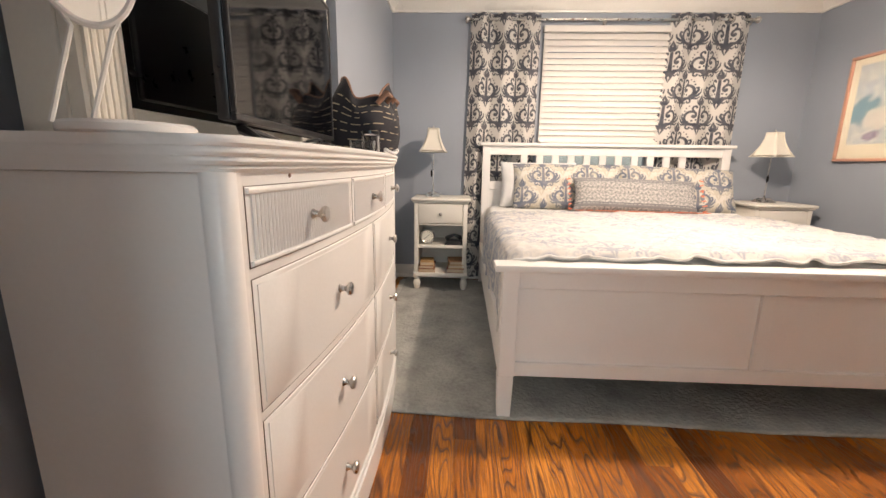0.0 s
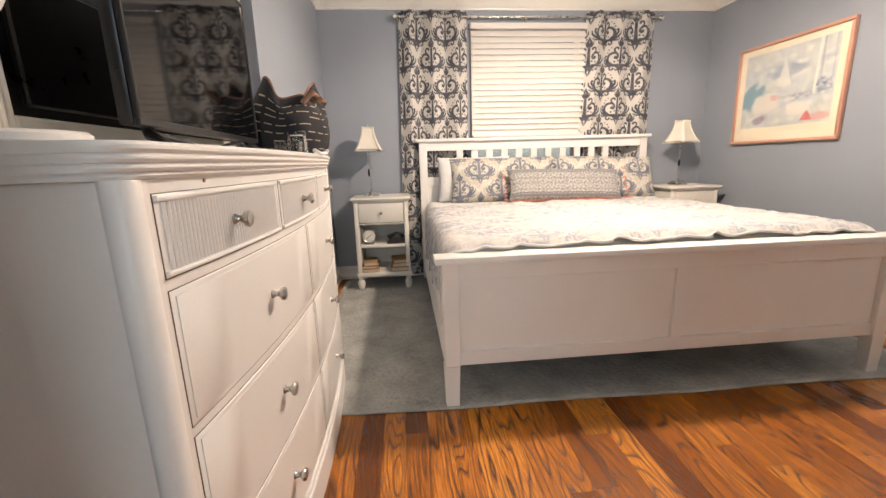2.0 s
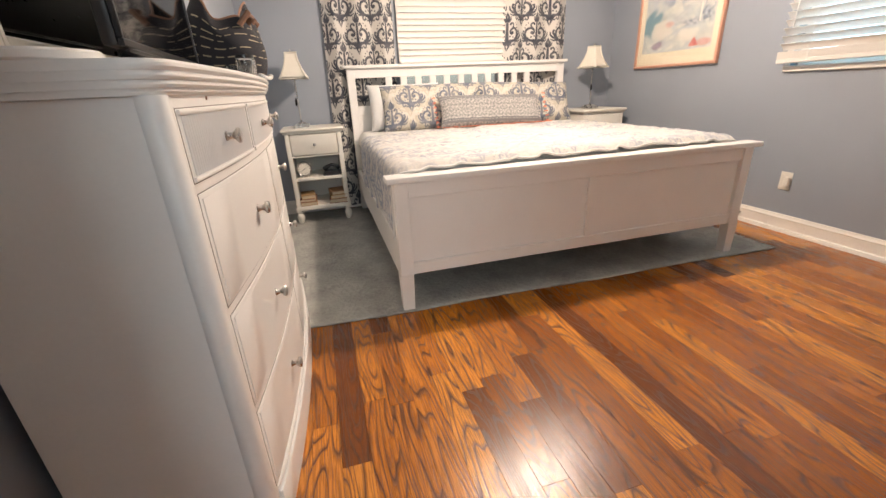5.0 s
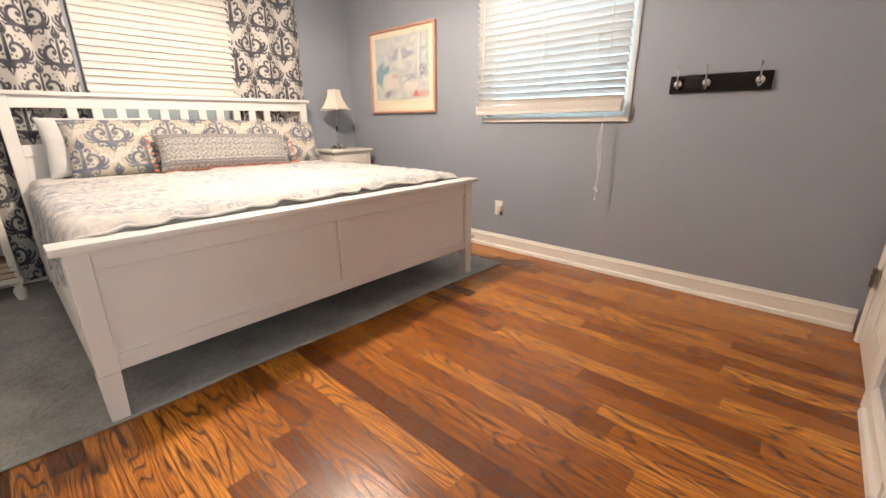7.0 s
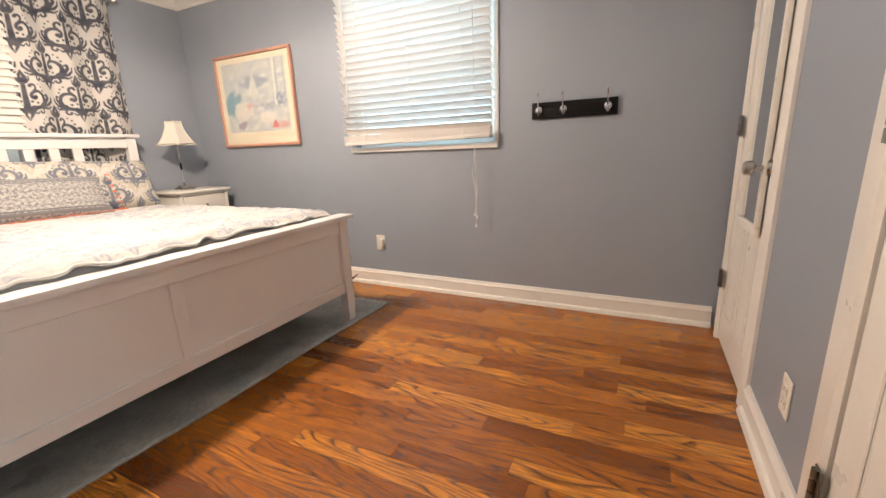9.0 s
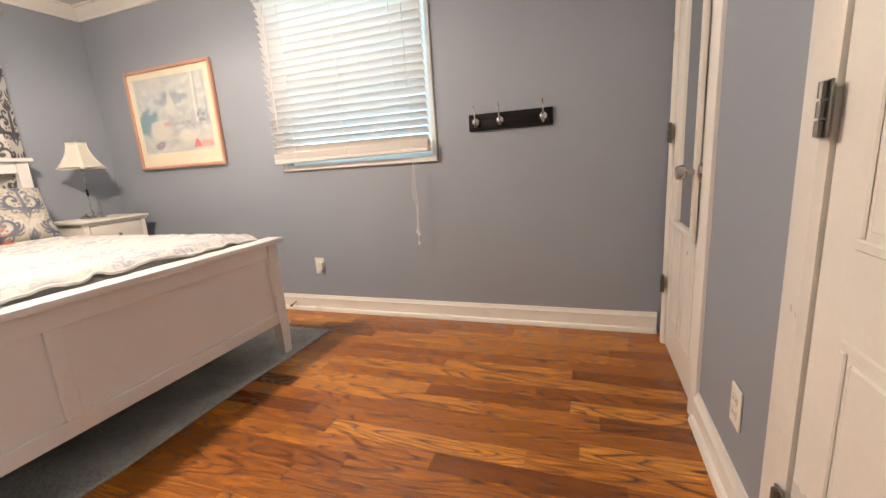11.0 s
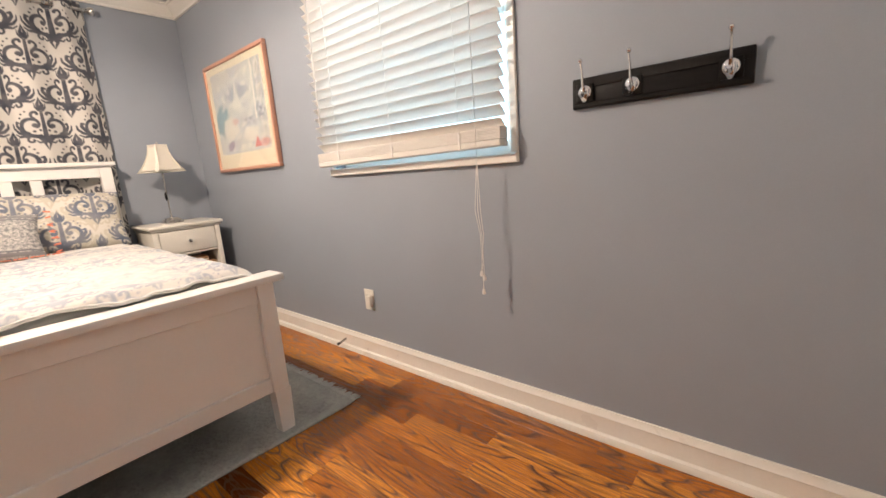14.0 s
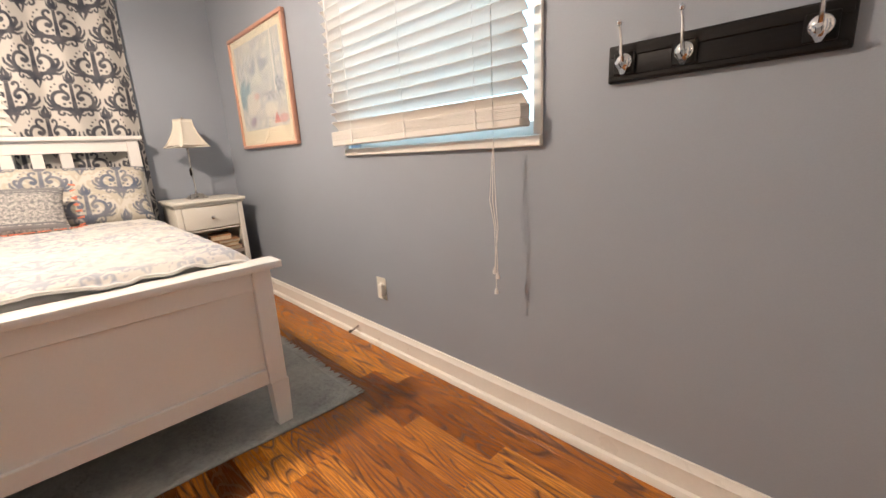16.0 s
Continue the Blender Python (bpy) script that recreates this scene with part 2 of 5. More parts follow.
def extrude_profile(profile, start, end, up=(0, 0, 1), out=(1, 0, 0)):
    """A moulding: a closed profile of (out, up) swept from start to end."""
    bm = bmesh.new()
    o, u = Vector(out), Vector(up)
    a = [bm.verts.new(Vector(start) + o * x + u * z) for x, z in profile]
    b = [bm.verts.new(Vector(end) + o * x + u * z) for x, z in profile]
    k = len(profile)
    for i in range(k):
        bm.faces.new((a[i], a[(i + 1) % k], b[(i + 1) % k], b[i]))
    bm.faces.new(a)
    bm.faces.new(b)
    return bm


def frustum(c, half_a, half_b, z0, z1, bm=None):
    """A square taper round c: half sizes below and above."""
    bm = bm or bmesh.new()
    lo = [bm.verts.new((c[0] + sx * half_a[0], c[1] + sy * half_a[1], z0)) for sx, sy in ((-1, -1), (1, -1), (1, 1), (-1, 1))]
    hi = [bm.verts.new((c[0] + sx * half_b[0], c[1] + sy * half_b[1], z1)) for sx, sy in ((-1, -1), (1, -1), (1, 1), (-1, 1))]
    for i in range(4):
        bm.faces.new((lo[i], lo[(i + 1) % 4], hi[(i + 1) % 4], hi[i]))
    bm.faces.new(lo)
    bm.faces.new(hi)
    return bm


def sheet(name, xyz, dye, mat, parent=None, closed=0.0, label="", category="", smooth=True):
    """A cloth or print from a grid of places (rows x columns x 3) and its dye; closed gives it a back at that thickness."""
    r, c = xyz.shape[:2]
    o = np.array(ORIGIN[parent.name]) if parent else np.zeros(3)
    co = (xyz - o).reshape(-1, 3)
    i = np.arange(r * c).reshape(r, c)
    f = np.stack([i[:-1, :-1], i[:-1, 1:], i[1:, 1:], i[1:, :-1]], -1).reshape(-1, 4)
    me = bpy.data.meshes.new(name)
    me.from_pydata(co.tolist(), [], f.tolist())
    if dye is not None:
        at = me.color_attributes.new("dye", "FLOAT_COLOR", "POINT")
        d = np.ones((r * c, 4), np.float32)
        d[:, :3] = dye.reshape(-1, 3)
        at.data.foreach_set("color", d.ravel())
    me.materials.append(mat)
    if smooth:
        me.shade_smooth()
    ob = new(name, me)
    if closed:
        so = ob.modifiers.new("thickness", "SOLIDIFY")
        so.thickness, so.offset = closed, -1
    if parent:
        ob.parent = parent
        ORIGIN[ob.name] = ORIGIN[parent.name]
    return tagged(ob, label, category)


# ---- printed patterns ----


def stroke(points, r0, r1, n=26):
    """Discs along a smooth line through points, tapering from r0 to r1."""
    p = np.array(points, float)
    t = np.linspace(0, len(p) - 1, n)
    k = np.arange(len(p))
    return [(np.interp(s, k, p[:, 0]), np.interp(s, k, p[:, 1]), r0 + (r1 - r0) * s / (len(p) - 1)) for s in t]


def spiral(cx, cy, a0, a1, ra, rb, r0, r1, n=34):
    return [(cx + (ra + (rb - ra) * s) * math.cos(a0 + (a1 - a0) * s), cy + (ra + (rb - ra) * s) * math.sin(a0 + (a1 - a0) * s), r0 + (r1 - r0) * s) for s in np.linspace(0, 1, n)]


def damask_discs():
    """One ornament, its right half: scrolls, a crowning bud, a pendant lily and side leaves, about 2 wide and 3 high."""
    d = []
    d += spiral(0.44, 0.05, -1.9, 3.9, 0.60, 0.13, 0.10, 0.06, 50)
    d += spiral(0.30, 0.62, -1.2, 2.7, 0.22, 0.07, 0.05, 0.07, 22)
    d += [(0.40, 0.05, 0.11), (0.46, -0.26, 0.06), (0.22, -0.2, 0.06), (0.25, 0.17, 0.05)]
    d += stroke([(0.0, 1.5), (0.05, 1.3), (0.12, 1.12), (0.06, 0.95)], 0.02, 0.12, 14)
    d += stroke([(0.12, 0.86), (0.25, 1.0), (0.27, 1.2)], 0.07, 0.02, 10)
    d += stroke([(0.04, 0.85), (0.03, 0.2), (0.05, -0.5)], 0.05, 0.09, 16)
    d += stroke([(0.08, -0.55), (0.24, -0.68), (0.33, -0.6), (0.3, -0.5)], 0.10, 0.05, 14)
    d += stroke([(0.06, -0.72), (0.14, -0.9), (0.0, -1.25)], 0.12, 0.02, 16)
    d += stroke([(0.2, -0.8), (0.36, -0.86), (0.44, -0.76)], 0.06, 0.03, 8)
    d += stroke([(0.70, -0.38), (0.95, -0.22), (1.12, 0.02), (1.10, 0.20), (1.0, 0.18)], 0.10, 0.05, 22)
    d += stroke([(0.80, -0.40), (1.10, -0.34), (1.30, -0.12), (1.32, 0.08)], 0.09, 0.035, 18)
    d += stroke([(0.78, -0.50), (1.05, -0.56), (1.26, -0.44)], 0.07, 0.035, 12)
    d += spiral(0.60, -0.72, 1.2, -3.2, 0.17, 0.06, 0.05, 0.05, 16)
    d += stroke([(0.55, -0.48), (0.8, -0.55), (1.0, -0.5)], 0.08, 0.04, 10)
    d += [(0.9, 0.42, 0.05), (0.82, 0.62, 0.045), (0.66, 0.76, 0.04)]
    return np.array(d)


DISCS = damask_discs()
DISCS[:, 2] *= 1.08


def damask(u, v, w, h, scale):
    """Cover 0..1 of the half-drop ornament on a repeat of w x h metres."""
    shape = u.shape
    u, v = u.ravel(), v.ravel()
    best = np.full(u.shape, 9.0, np.float32)
    for du, dv in ((0, 0), (0.5, 0.5)):
        x = (np.abs(((u / w + du) % 1.0) - 0.5) * w / scale).astype(np.float32)
        y = ((((v / h + dv) % 1.0) - 0.5) * h / scale).astype(np.float32)
        for cx, cy, r in DISCS:
            np.minimum(best, np.hypot(x - cx, y - cy) - r, out=best)
    return (1 - np.clip(best / 0.04 + 0.5, 0, 1)).reshape(shape)


def grain(u, v, k, seed=0.0):
    """Soft irregular tone -1..1 by summed waves."""
    s = np.zeros_like(u)
    rnd = np.random.RandomState(int(seed * 10) + 5)
    for i in range(7):
        a, f, ph = rnd.uniform(0, 6.28), k * rnd.uniform(0.6, 1.9), rnd.uniform(0, 6.28)
        s += np.sin((u * math.cos(a) + v * math.sin(a)) * f + ph + 1.3 * np.sin((u * math.sin(a) - v * math.cos(a)) * f * 0.7))
    return s / 5.0


def blend(a, b, k):
    return np.array(a) * (1 - k[..., None]) + np.array(b) * k[..., None]


# ---- the room ----
XW, XD, YJ = -0.515, -0.64, 2.16
XE, YS, YN, ZC = 2.805, -0.275, 3.713, 2.265
T = 0.14


def wall(name, axis, face, back, lo, hi, holes=()):
    """A wall of real thickness, pierced by openings (from, to, sill, head)."""
    bm = bmesh.new()
    f, b = sorted((face, back))

    def slab(a0, a1, z0, z1):
        if axis == "x":
            box(f, b, a0, a1, z0, z1, 0, bm)
        else:
            box(a0, a1, f, b, z0, z1, 0, bm)
    cur = lo
    for a0, a1, z0, z1 in sorted(holes):
        slab(cur, a0, 0, ZC)
        slab(a0, a1, 0, z0) if z0 > 0 else None
        slab(a0, a1, z1, ZC)
        cur = a1
    slab(cur, hi, 0, ZC)
    return solo(name, bm, WALL, "grey-blue painted plaster bedroom wall", "wall", kind="structure", smooth=False)


EW = (0.955, 1.995, 1.013, 2.03)
NW = (0.70, 1.655, 0.86, 2.055)
wall_east = wall("wall_east", "x", XE, XE + T, YS - T, YN + T, [EW])
wall_north = wall("wall_north", "y", YN, YN + T, XW - 0.2, XE, [NW])
wall_west = wall("wall_west", "x", XW, XD - T, YJ, YN + T)
wall_alcove = wall("wall_west_alcove", "x", XD, XD - T, YS, YJ)
CD = (2.09, 2.66, 0.0, 2.03)
ED = (0.68, 1.36, 0.0, 2.03)
HD = (-0.30, 0.48, 0.0, 2.03)
wall_south = wall("wall_south", "y", YS, YS - T, XD - T, XE, [HD, CD, ED])
# assumed hall, out of view; its south opening only holds the fill lamp
wall("wall_unseen_hall_west", "x", -0.50, -0.50 - T, -1.9, YS - T)
wall("wall_unseen_hall_east", "x", 0.62, 0.62 + T, -1.9, YS - T)
wall("wall_unseen_hall_south", "y", -1.9, -1.9 - T, -0.64, 0.76, [(-0.28, 0.48, 0.9, 2.0)])
solo("unseen_hall_ceiling", box(-0.64, 0.76, -1.9 - T, YS - T, ZC, ZC + 0.1, 0), CEIL, "flat white ceiling of the assumed, unseen hall", "ceiling", kind="structure")
solo("unseen_hall_floor", box(-0.64, 0.76, -1.9 - T, YS, -0.08, 0.0, 0), surface("brown_hall_boards", (0.22, 0.10, 0.04), 0.35, 0.2, 3, 60, 0.1, stretch=(1, 0.1, 1)), "stained wooden floor of the assumed, unseen hall", "floor", kind="structure")
solo("ceiling", box(XD - T, XE + T, YS - T, YN + T, ZC, ZC + 0.1, 0), CEIL, "flat white painted ceiling", "ceiling", kind="structure")
solo("outside_ground", box(-40, 40, -40, 40, -0.62, -0.6, 0), surface("lawn", (0.07, 0.10, 0.035), 0.9, 0.3, 2, 40, 0.3), "green lawn outside the windows", "ground", kind="structure")

BASE = [(0, 0), (0.030, 0), (0.030, 0.012), (0.025, 0.023), (0.014, 0.027), (0.014, 0.086), (0.018, 0.090), (0.010, 0.103), (0.008, 0.113), (0, 0.113)]
CROWN = [(0, 0), (0.012, 0.0), (0.014, 0.014), (0.03, 0.03), (0.052, 0.055), (0.06, 0.07), (0.074, 0.072), (0.074, 0.0845), (0, 0.0845)]


def run(name, prof, start, end, out, label, cat):
    return solo(name, extrude_profile(prof, start, end, out=out), TRIM, label, cat, kind="structure")


LB, LC = "white painted baseboard with shoe moulding", "white painted crown moulding"
run("baseboard", BASE, (XE, YS + 0.022, 0), (XE, YN, 0), (-1, 0, 0), LB, "baseboard")
run("baseboard", BASE, (XW, YN, 0), (XE - 0.036, YN, 0), (0, -1, 0), LB, "baseboard")
run("baseboard", BASE, (XW, YJ, 0), (XW, YN - 0.036, 0), (1, 0, 0), LB, "baseboard")
run("baseboard", BASE, (1.461, YS, 0), (2.014, YS, 0), (0, 1, 0), LB, "baseboard")
run("baseboard", BASE, (XD, YS, 0), (XD, YJ, 0), (1, 0, 0), LB, "baseboard")
run("baseboard", BASE, (XD + 0.036, YS, 0), (HD[0] - 0.072, YS, 0), (0, 1, 0), LB, "baseboard")
Z = ZC - 0.085
run("crown_moulding", CROWN, (XE, YS, Z), (XE, YN, Z), (-1, 0, 0), LC, "trim")
run("crown_moulding", CROWN, (XW, YN, Z), (XE, YN, Z - 0.0005), (0, -1, 0), LC, "trim")
run("crown_moulding", CROWN, (XW, YJ, Z), (XW, YN, Z), (1, 0, 0), LC, "trim")
run("crown_moulding", CROWN, (XD, YS, Z), (XD, YJ, Z), (1, 0, 0), LC, "trim")
run("crown_moulding", CROWN, (XD, YS, Z), (XE, YS, Z - 0.0005), (0, 1, 0), LC, "trim")


def hinge(parent, x, z):
    h = part("hinge", box(x - 0.016, x + 0.016, YS + 0.0215, YS + 0.025, z - 0.045, z + 0.045, 0.001), STEEL, parent, "aged steel butt hinge")
    for dz in (-0.03, 0.0, 0.03):
        part("knuckle", lathe([(0.001, 0), (0.0075, 0.001), (0.0075, 0.026), (0.001, 0.027)], (x, YS + 0.028, z + dz - 0.0135), n=10), STEEL, h)


def panel_door(name, x0, x1, hinge_x, label, cw, hinges):
    """A moulded six-panel leaf shut in the south wall, with casing round it."""
    d = thing(name, ((x0 + x1) / 2, YS, 0), label, "door", kind="structure")
    part("leaf", box(x0 + 0.004, x1 - 0.004, YS - 0.03, YS + 0.004, 0.008, 2.02, 0.003), TRIM, d)
    w = (x1 - x0)
    for a, b in ((0.14, 0.46), (0.54, 0.86)):
        for z0, z1 in ((0.16, 0.66), (0.80, 1.48), (1.60, 1.90)):
            xa, xb = x0 + a * w, x0 + b * w
            bm = bmesh.new()
            for q in ((xa, xb, z0, z0 + 0.018), (xa, xb, z1 - 0.018, z1), (xa, xa + 0.018, z0 + 0.018, z1 - 0.018), (xb - 0.018, xb, z0 + 0.018, z1 - 0.018)):
                box(q[0], q[1], YS + 0.003, YS + 0.009, q[2], q[3], 0.003, bm)
            part("panel_moulding", bm, TRIM, d)
            part("panel", box(xa + 0.03, xb - 0.03, YS + 0.003, YS + 0.008, z0 + 0.03, z1 - 0.03, 0.004), TRIM, d)
    cas = [(0, 0), (cw, 0), (cw, 0.012), (cw - 0.015, 0.016), (0.03, 0.02), (0.012, 0.02), (0.006, 0.014), (0, 0.01)]
    for s, xx in ((-1, x0), (1, x1)):
        bm = extrude_profile([(p * s, q) for p, q in cas], (xx, YS, 0), (xx, YS, 2.03), up=(0, 1, 0), out=(1, 0, 0))
        part("casing", bm, TRIM, d)
    part("casing", extrude_profile(cas, (x0 - cw, YS, 2.03), (x1 + cw, YS, 2.03), up=(0, 1, 0), out=(0, 0, 1)), TRIM, d)
    for z in hinges:
        hinge(d, hinge_x, z)
    return d


# unseen doorway, added so the hall's fill light reaches the room
way = thing("doorway", (0.09, YS, 0), "white cased open doorway, added unseen to let fill light in", "doorway", kind="structure")
for xa, xb in ((HD[0] - 0.07, HD[0]), (HD[1], HD[1] + 0.07)):
    part("casing", box(xa, xb, YS + 0.0005, YS + 0.018, 0, HD[3], 0.004, seg=2), TRIM, way)
part("casing", box(HD[0] - 0.07, HD[1] + 0.07, YS + 0.0005, YS + 0.018, HD[3], HD[3] + 0.07, 0.004, seg=2), TRIM, way)
for xa, xb in ((HD[0], HD[0] + 0.012), (HD[1] - 0.012, HD[1])):
    part("jamb", box(xa, xb, YS - T, YS, 0, HD[3], 0.002), TRIM, way)
closet = panel_door("door_1", CD[0], CD[1], CD[1] - 0.006, "white panelled closet door, shut, with a mirror", 0.075, (0.32, 1.033, 1.75))
knob = part("door_handle", lathe([(0.030, 0), (0.032, 0.004), (0.028, 0.012), (0.011, 0.016), (0.010, 0.045), (0.024, 0.052), (0.027, 0.064), (0.022, 0.078), (0.001, 0.082)], (2.16, YS + 0.0045, 0.878), "y"), NICKEL, closet, "satin nickel round knob")
entry = panel_door("door_2", ED[0], ED[1], ED[1] - 0.004, "white panelled bedroom door with steel hinges, shut", 0.1, (0.255, 1.01, 1.76))
part("door_handle", lathe([(0.030, 0), (0.032, 0.004), (0.028, 0.012), (0.011, 0.016), (0.010, 0.045), (0.024, 0.052), (0.027, 0.064), (0.022, 0.078), (0.001, 0.082)], (0.725, YS + 0.004, 0.886), "y"), NICKEL, entry, "satin nickel round knob")

MX0, MX1, MZ0, MZ1 = 2.148, 2.478, 0.63, 1.80
dm = thing("door_mirror", (2.337, YS, MZ0), "long narrow mirror in a white frame on the closet door", "mirror")
for q in ((MX0, MX1, MZ0, MZ0 + 0.03), (MX0, MX1, MZ1 - 0.03, MZ1), (MX0, MX0 + 0.03, MZ0 + 0.03, MZ1 - 0.03), (MX1 - 0.03, MX1, MZ0 + 0.03, MZ1 - 0.03)):
    part("frame", box(q[0], q[1], YS + 0.0095, YS + 0.028, q[2], q[3], 0.006, seg=2), TRIM, dm)
part("glass", box(MX0 + 0.03, MX1 - 0.03, YS + 0.0095, YS + 0.016, MZ0 + 0.03, MZ1 - 0.03, 0.0), MIRROR, dm, "silvered mirror glass")

fold = thing("folding_door", (-0.34, -0.03, 0), "white painted folding door panel standing half open", "door")
ang = math.atan2(0.15 + 0.22, -0.225 + 0.46)
bm = box(0, 0.44, -0.0165, 0.0165, 0.01, 2.0, 0.004)
for z0, z1 in ((0.14, 0.95), (1.1, 1.86)):
    box(0.09, 0.35, -0.022, 0.022, z0, z1, 0.008, bm)
bmesh.ops.transform(bm, matrix=Matrix.Translation((-0.465, -0.225, 0)) @ Matrix.Rotation(ang, 4, "Z"), verts=bm.verts)
part("leaf", bm, TRIM, fold)
bm = lathe([(0.008, 0), (0.012, 0.02), (0.016, 0.03), (0.001, 0.036)], (0, 0, 0), "y", 14)
bmesh.ops.transform(bm, matrix=Matrix.Translation((-0.465, -0.225, 0)) @ Matrix.Rotation(ang, 4, "Z") @ Matrix.Translation((0.38, 0.0165, 0.95)), verts=bm.verts)
part("knob", bm, NICKEL, fold)

# ---- windows and blinds ----


def sash_window(name, axis, a0, a1, z0, z1, face, sign):
    """White sash window set in the wall's opening, glazed, with a meeting rail."""
    def b(u0, u1, w0, w1, h0, h1, bev=0.003):
        if axis == "x":
            return box(min(w0, w1), max(w0, w1), u0, u1, h0, h1, bev)
        return box(u0, u1, min(w0, w1), max(w0, w1), h0, h1, bev)
    at = (face, (a0 + a1) / 2, z0) if axis == "x" else ((a0 + a1) / 2, face, z0)
    w = thing(name, at, "white framed sash window with clear glass panes", "window", kind="structure")
    i0, i1 = face + sign * 0.055, face + sign * 0.10
    for q in ((a0, a1, z0, z0 + 0.05), (a0, a1, z1 - 0.05, z1), (a0, a0 + 0.045, z0 + 0.05, z1 - 0.05), (a1 - 0.045, a1, z0 + 0.05, z1 - 0.05)):
        part("window_frame", b(q[0], q[1], i0, i1, q[2], q[3]), TRIM, w)
    zm = (z0 + z1) / 2
    part("meeting_rail", b(a0 + 0.045, a1 - 0.045, i0, i1, zm - 0.02, zm + 0.02), TRIM, w)
    for h0, h1 in ((z0 + 0.05, zm - 0.02), (zm + 0.02, z1 - 0.05)):
        p = part("pane", b(a0 + 0.045, a1 - 0.045, face + sign * 0.075, face + sign * 0.079, h0, h1, 0), GLASS, w)
        p.visible_shadow = False
    return w, b


win_e, be = sash_window("window_1", "x", *EW, XE, 1)
part("window_sill", be(EW[0] - 0.03, EW[1] + 0.03, XE - 0.022, XE - 0.0005, EW[2] - 0.032, EW[2] + 0.002), TRIM, win_e)
for q in ((EW[0] - 0.03, EW[0], EW[2] + 0.002, EW[3] + 0.03), (EW[1], EW[1] + 0.03, EW[2] + 0.002, EW[3] + 0.03), (EW[0], EW[1], EW[3], EW[3] + 0.03)):
    part("casing", be(q[0], q[1], XE - 0.012, XE - 0.0005, q[2], q[3]), TRIM, win_e)
win_n, bn = sash_window("window_2", "y", *NW, YN, 1)
part("window_sill", bn(NW[0] - 0.03, NW[1] + 0.03, YN - 0.03, YN - 0.0005, NW[2] - 0.03, NW[2] + 0.002), TRIM, win_n)


def slat_mesh(name, length, width, tilt, axis):
    """One bowed slat about its own centre, turned by tilt degrees."""
    bm = bmesh.new()
    n = 5
    top, bot = [], []
    for i in range(n):
        s = (i / (n - 1) - 0.5)
        for e, rows in ((0.0016, top), (-0.0016, bot)):
            y, z = s * width, e + 0.0025 * (1 - 4 * s * s)
            c, q = math.cos(radians(tilt)), math.sin(radians(tilt))
            p = (y * c - z * q, y * q + z * c)
            if axis == "x":
                rows.append([bm.verts.new((p[0], -length / 2, p[1])), bm.verts.new((p[0], length / 2, p[1]))])
            else:
                rows.append([bm.verts.new((-length / 2, p[0], p[1])), bm.verts.new((length / 2, p[0], p[1]))])
    for rows in (top, bot):
        for a, b in zip(rows, rows[1:]):
            bm.faces.new((a[0], a[1], b[1], b[0]))
    for k in (0, -1):
        bm.faces.new((top[k][0], top[k][1], bot[k][1], bot[k][0]))
    for j in (0, 1):
        bm.faces.new([r[j] for r in top] + [r[j] for r in reversed(bot)])
    return mesh_of(name, bm, SLAT)


# east blind, hung proud of the window, its last slats stacked on the bottom rail
EB = (0.985, 2.065)
XB = XE - 0.052
blind = thing("east_blind", (XB, 1.52, 1.05), "white slatted blind half open, hanging to the sill", "window blind")
me = slat_mesh("slat", EB[1] - EB[0], 0.05, -44, "x")
z = 1.150
while z < 2.02:
    s = new("slat", me)
    s.parent = blind
    s.location = Vector((XB, 1.525, z)) - ORIGIN[blind.name]
    s.rotation_euler = (random.uniform(-0.004, 0.004), random.uniform(-0.05, 0.05), 0)
    z += 0.043
part("head_rail", box(XB - 0.035, XB + 0.035, EB[0], EB[1], 2.03, 2.085, 0.004), SLAT, blind)
lean = -0.012
for k in range(8):
    zz = 1.0925 + 0.0050 * k
    bm = box(XB - 0.026 + 0.002 * (k % 2), XB + 0.026, EB[0], EB[1], zz, zz + 0.0047, 0.001)
    bmesh.ops.rotate(bm, cent=(XB, 1.52, 1.09), matrix=Matrix.Rotation(lean, 3, "X"), verts=bm.verts)
    part("stacked_slat", bm, SLAT, blind)
bm = box(XB - 0.027, XB + 0.027, EB[0], EB[1], 1.066, 1.092, 0.004)
bmesh.ops.rotate(bm, cent=(XB, 1.52, 1.09), matrix=Matrix.Rotation(lean, 3, "X"), verts=bm.verts)
part("bottom_rail", bm, SLAT, blind)
for y in (1.16, 1.52, 1.89):
    part("ladder_cord", tube([(XB - 0.027, y, 1.09), (XB - 0.027, y, 2.04)], 0.0011, n=5), CORD, blind)
    part("ladder_cord", tube([(XB + 0.027, y, 1.09), (XB + 0.027, y, 2.04)], 0.0011, n=5), CORD, blind)
    part("rail_clip", box(XB - 0.0295, XB - 0.026, y - 0.005, y + 0.005, 1.07, 1.128, 0.001), CORD, blind)
XC = XB - 0.036
for i, (yy, zb) in enumerate(((1.086, 0.60), (1.074, 0.585), (1.08, 0.53))):
    pts = [(XC, 1.08, 2.03), (XC, 1.08, 1.05), (XC, 1.076 + 0.012 * i, 0.85), (XC - 0.003, yy - 0.02 * (i == 0), 0.76), (XC, yy, zb + 0.02)]
    pc = part("pull_cord", tube(pts, 0.0014, n=5), CORD, blind)
    part("tassel", lathe([(0.002, 0.024), (0.004, 0.02), (0.0075, 0.008), (0.007, 0.001), (0.001, 0)], (XC, yy, zb), n=10), CORD, pc, "white plastic cord tassel")
part("tilt_wand", tube([(XB - 0.034, 1.99, 2.03), (XB - 0.034, 2.0, 1.25)], 0.003, n=6), CORD, blind)

blind.location += Vector((0, -0.030, -0.032))

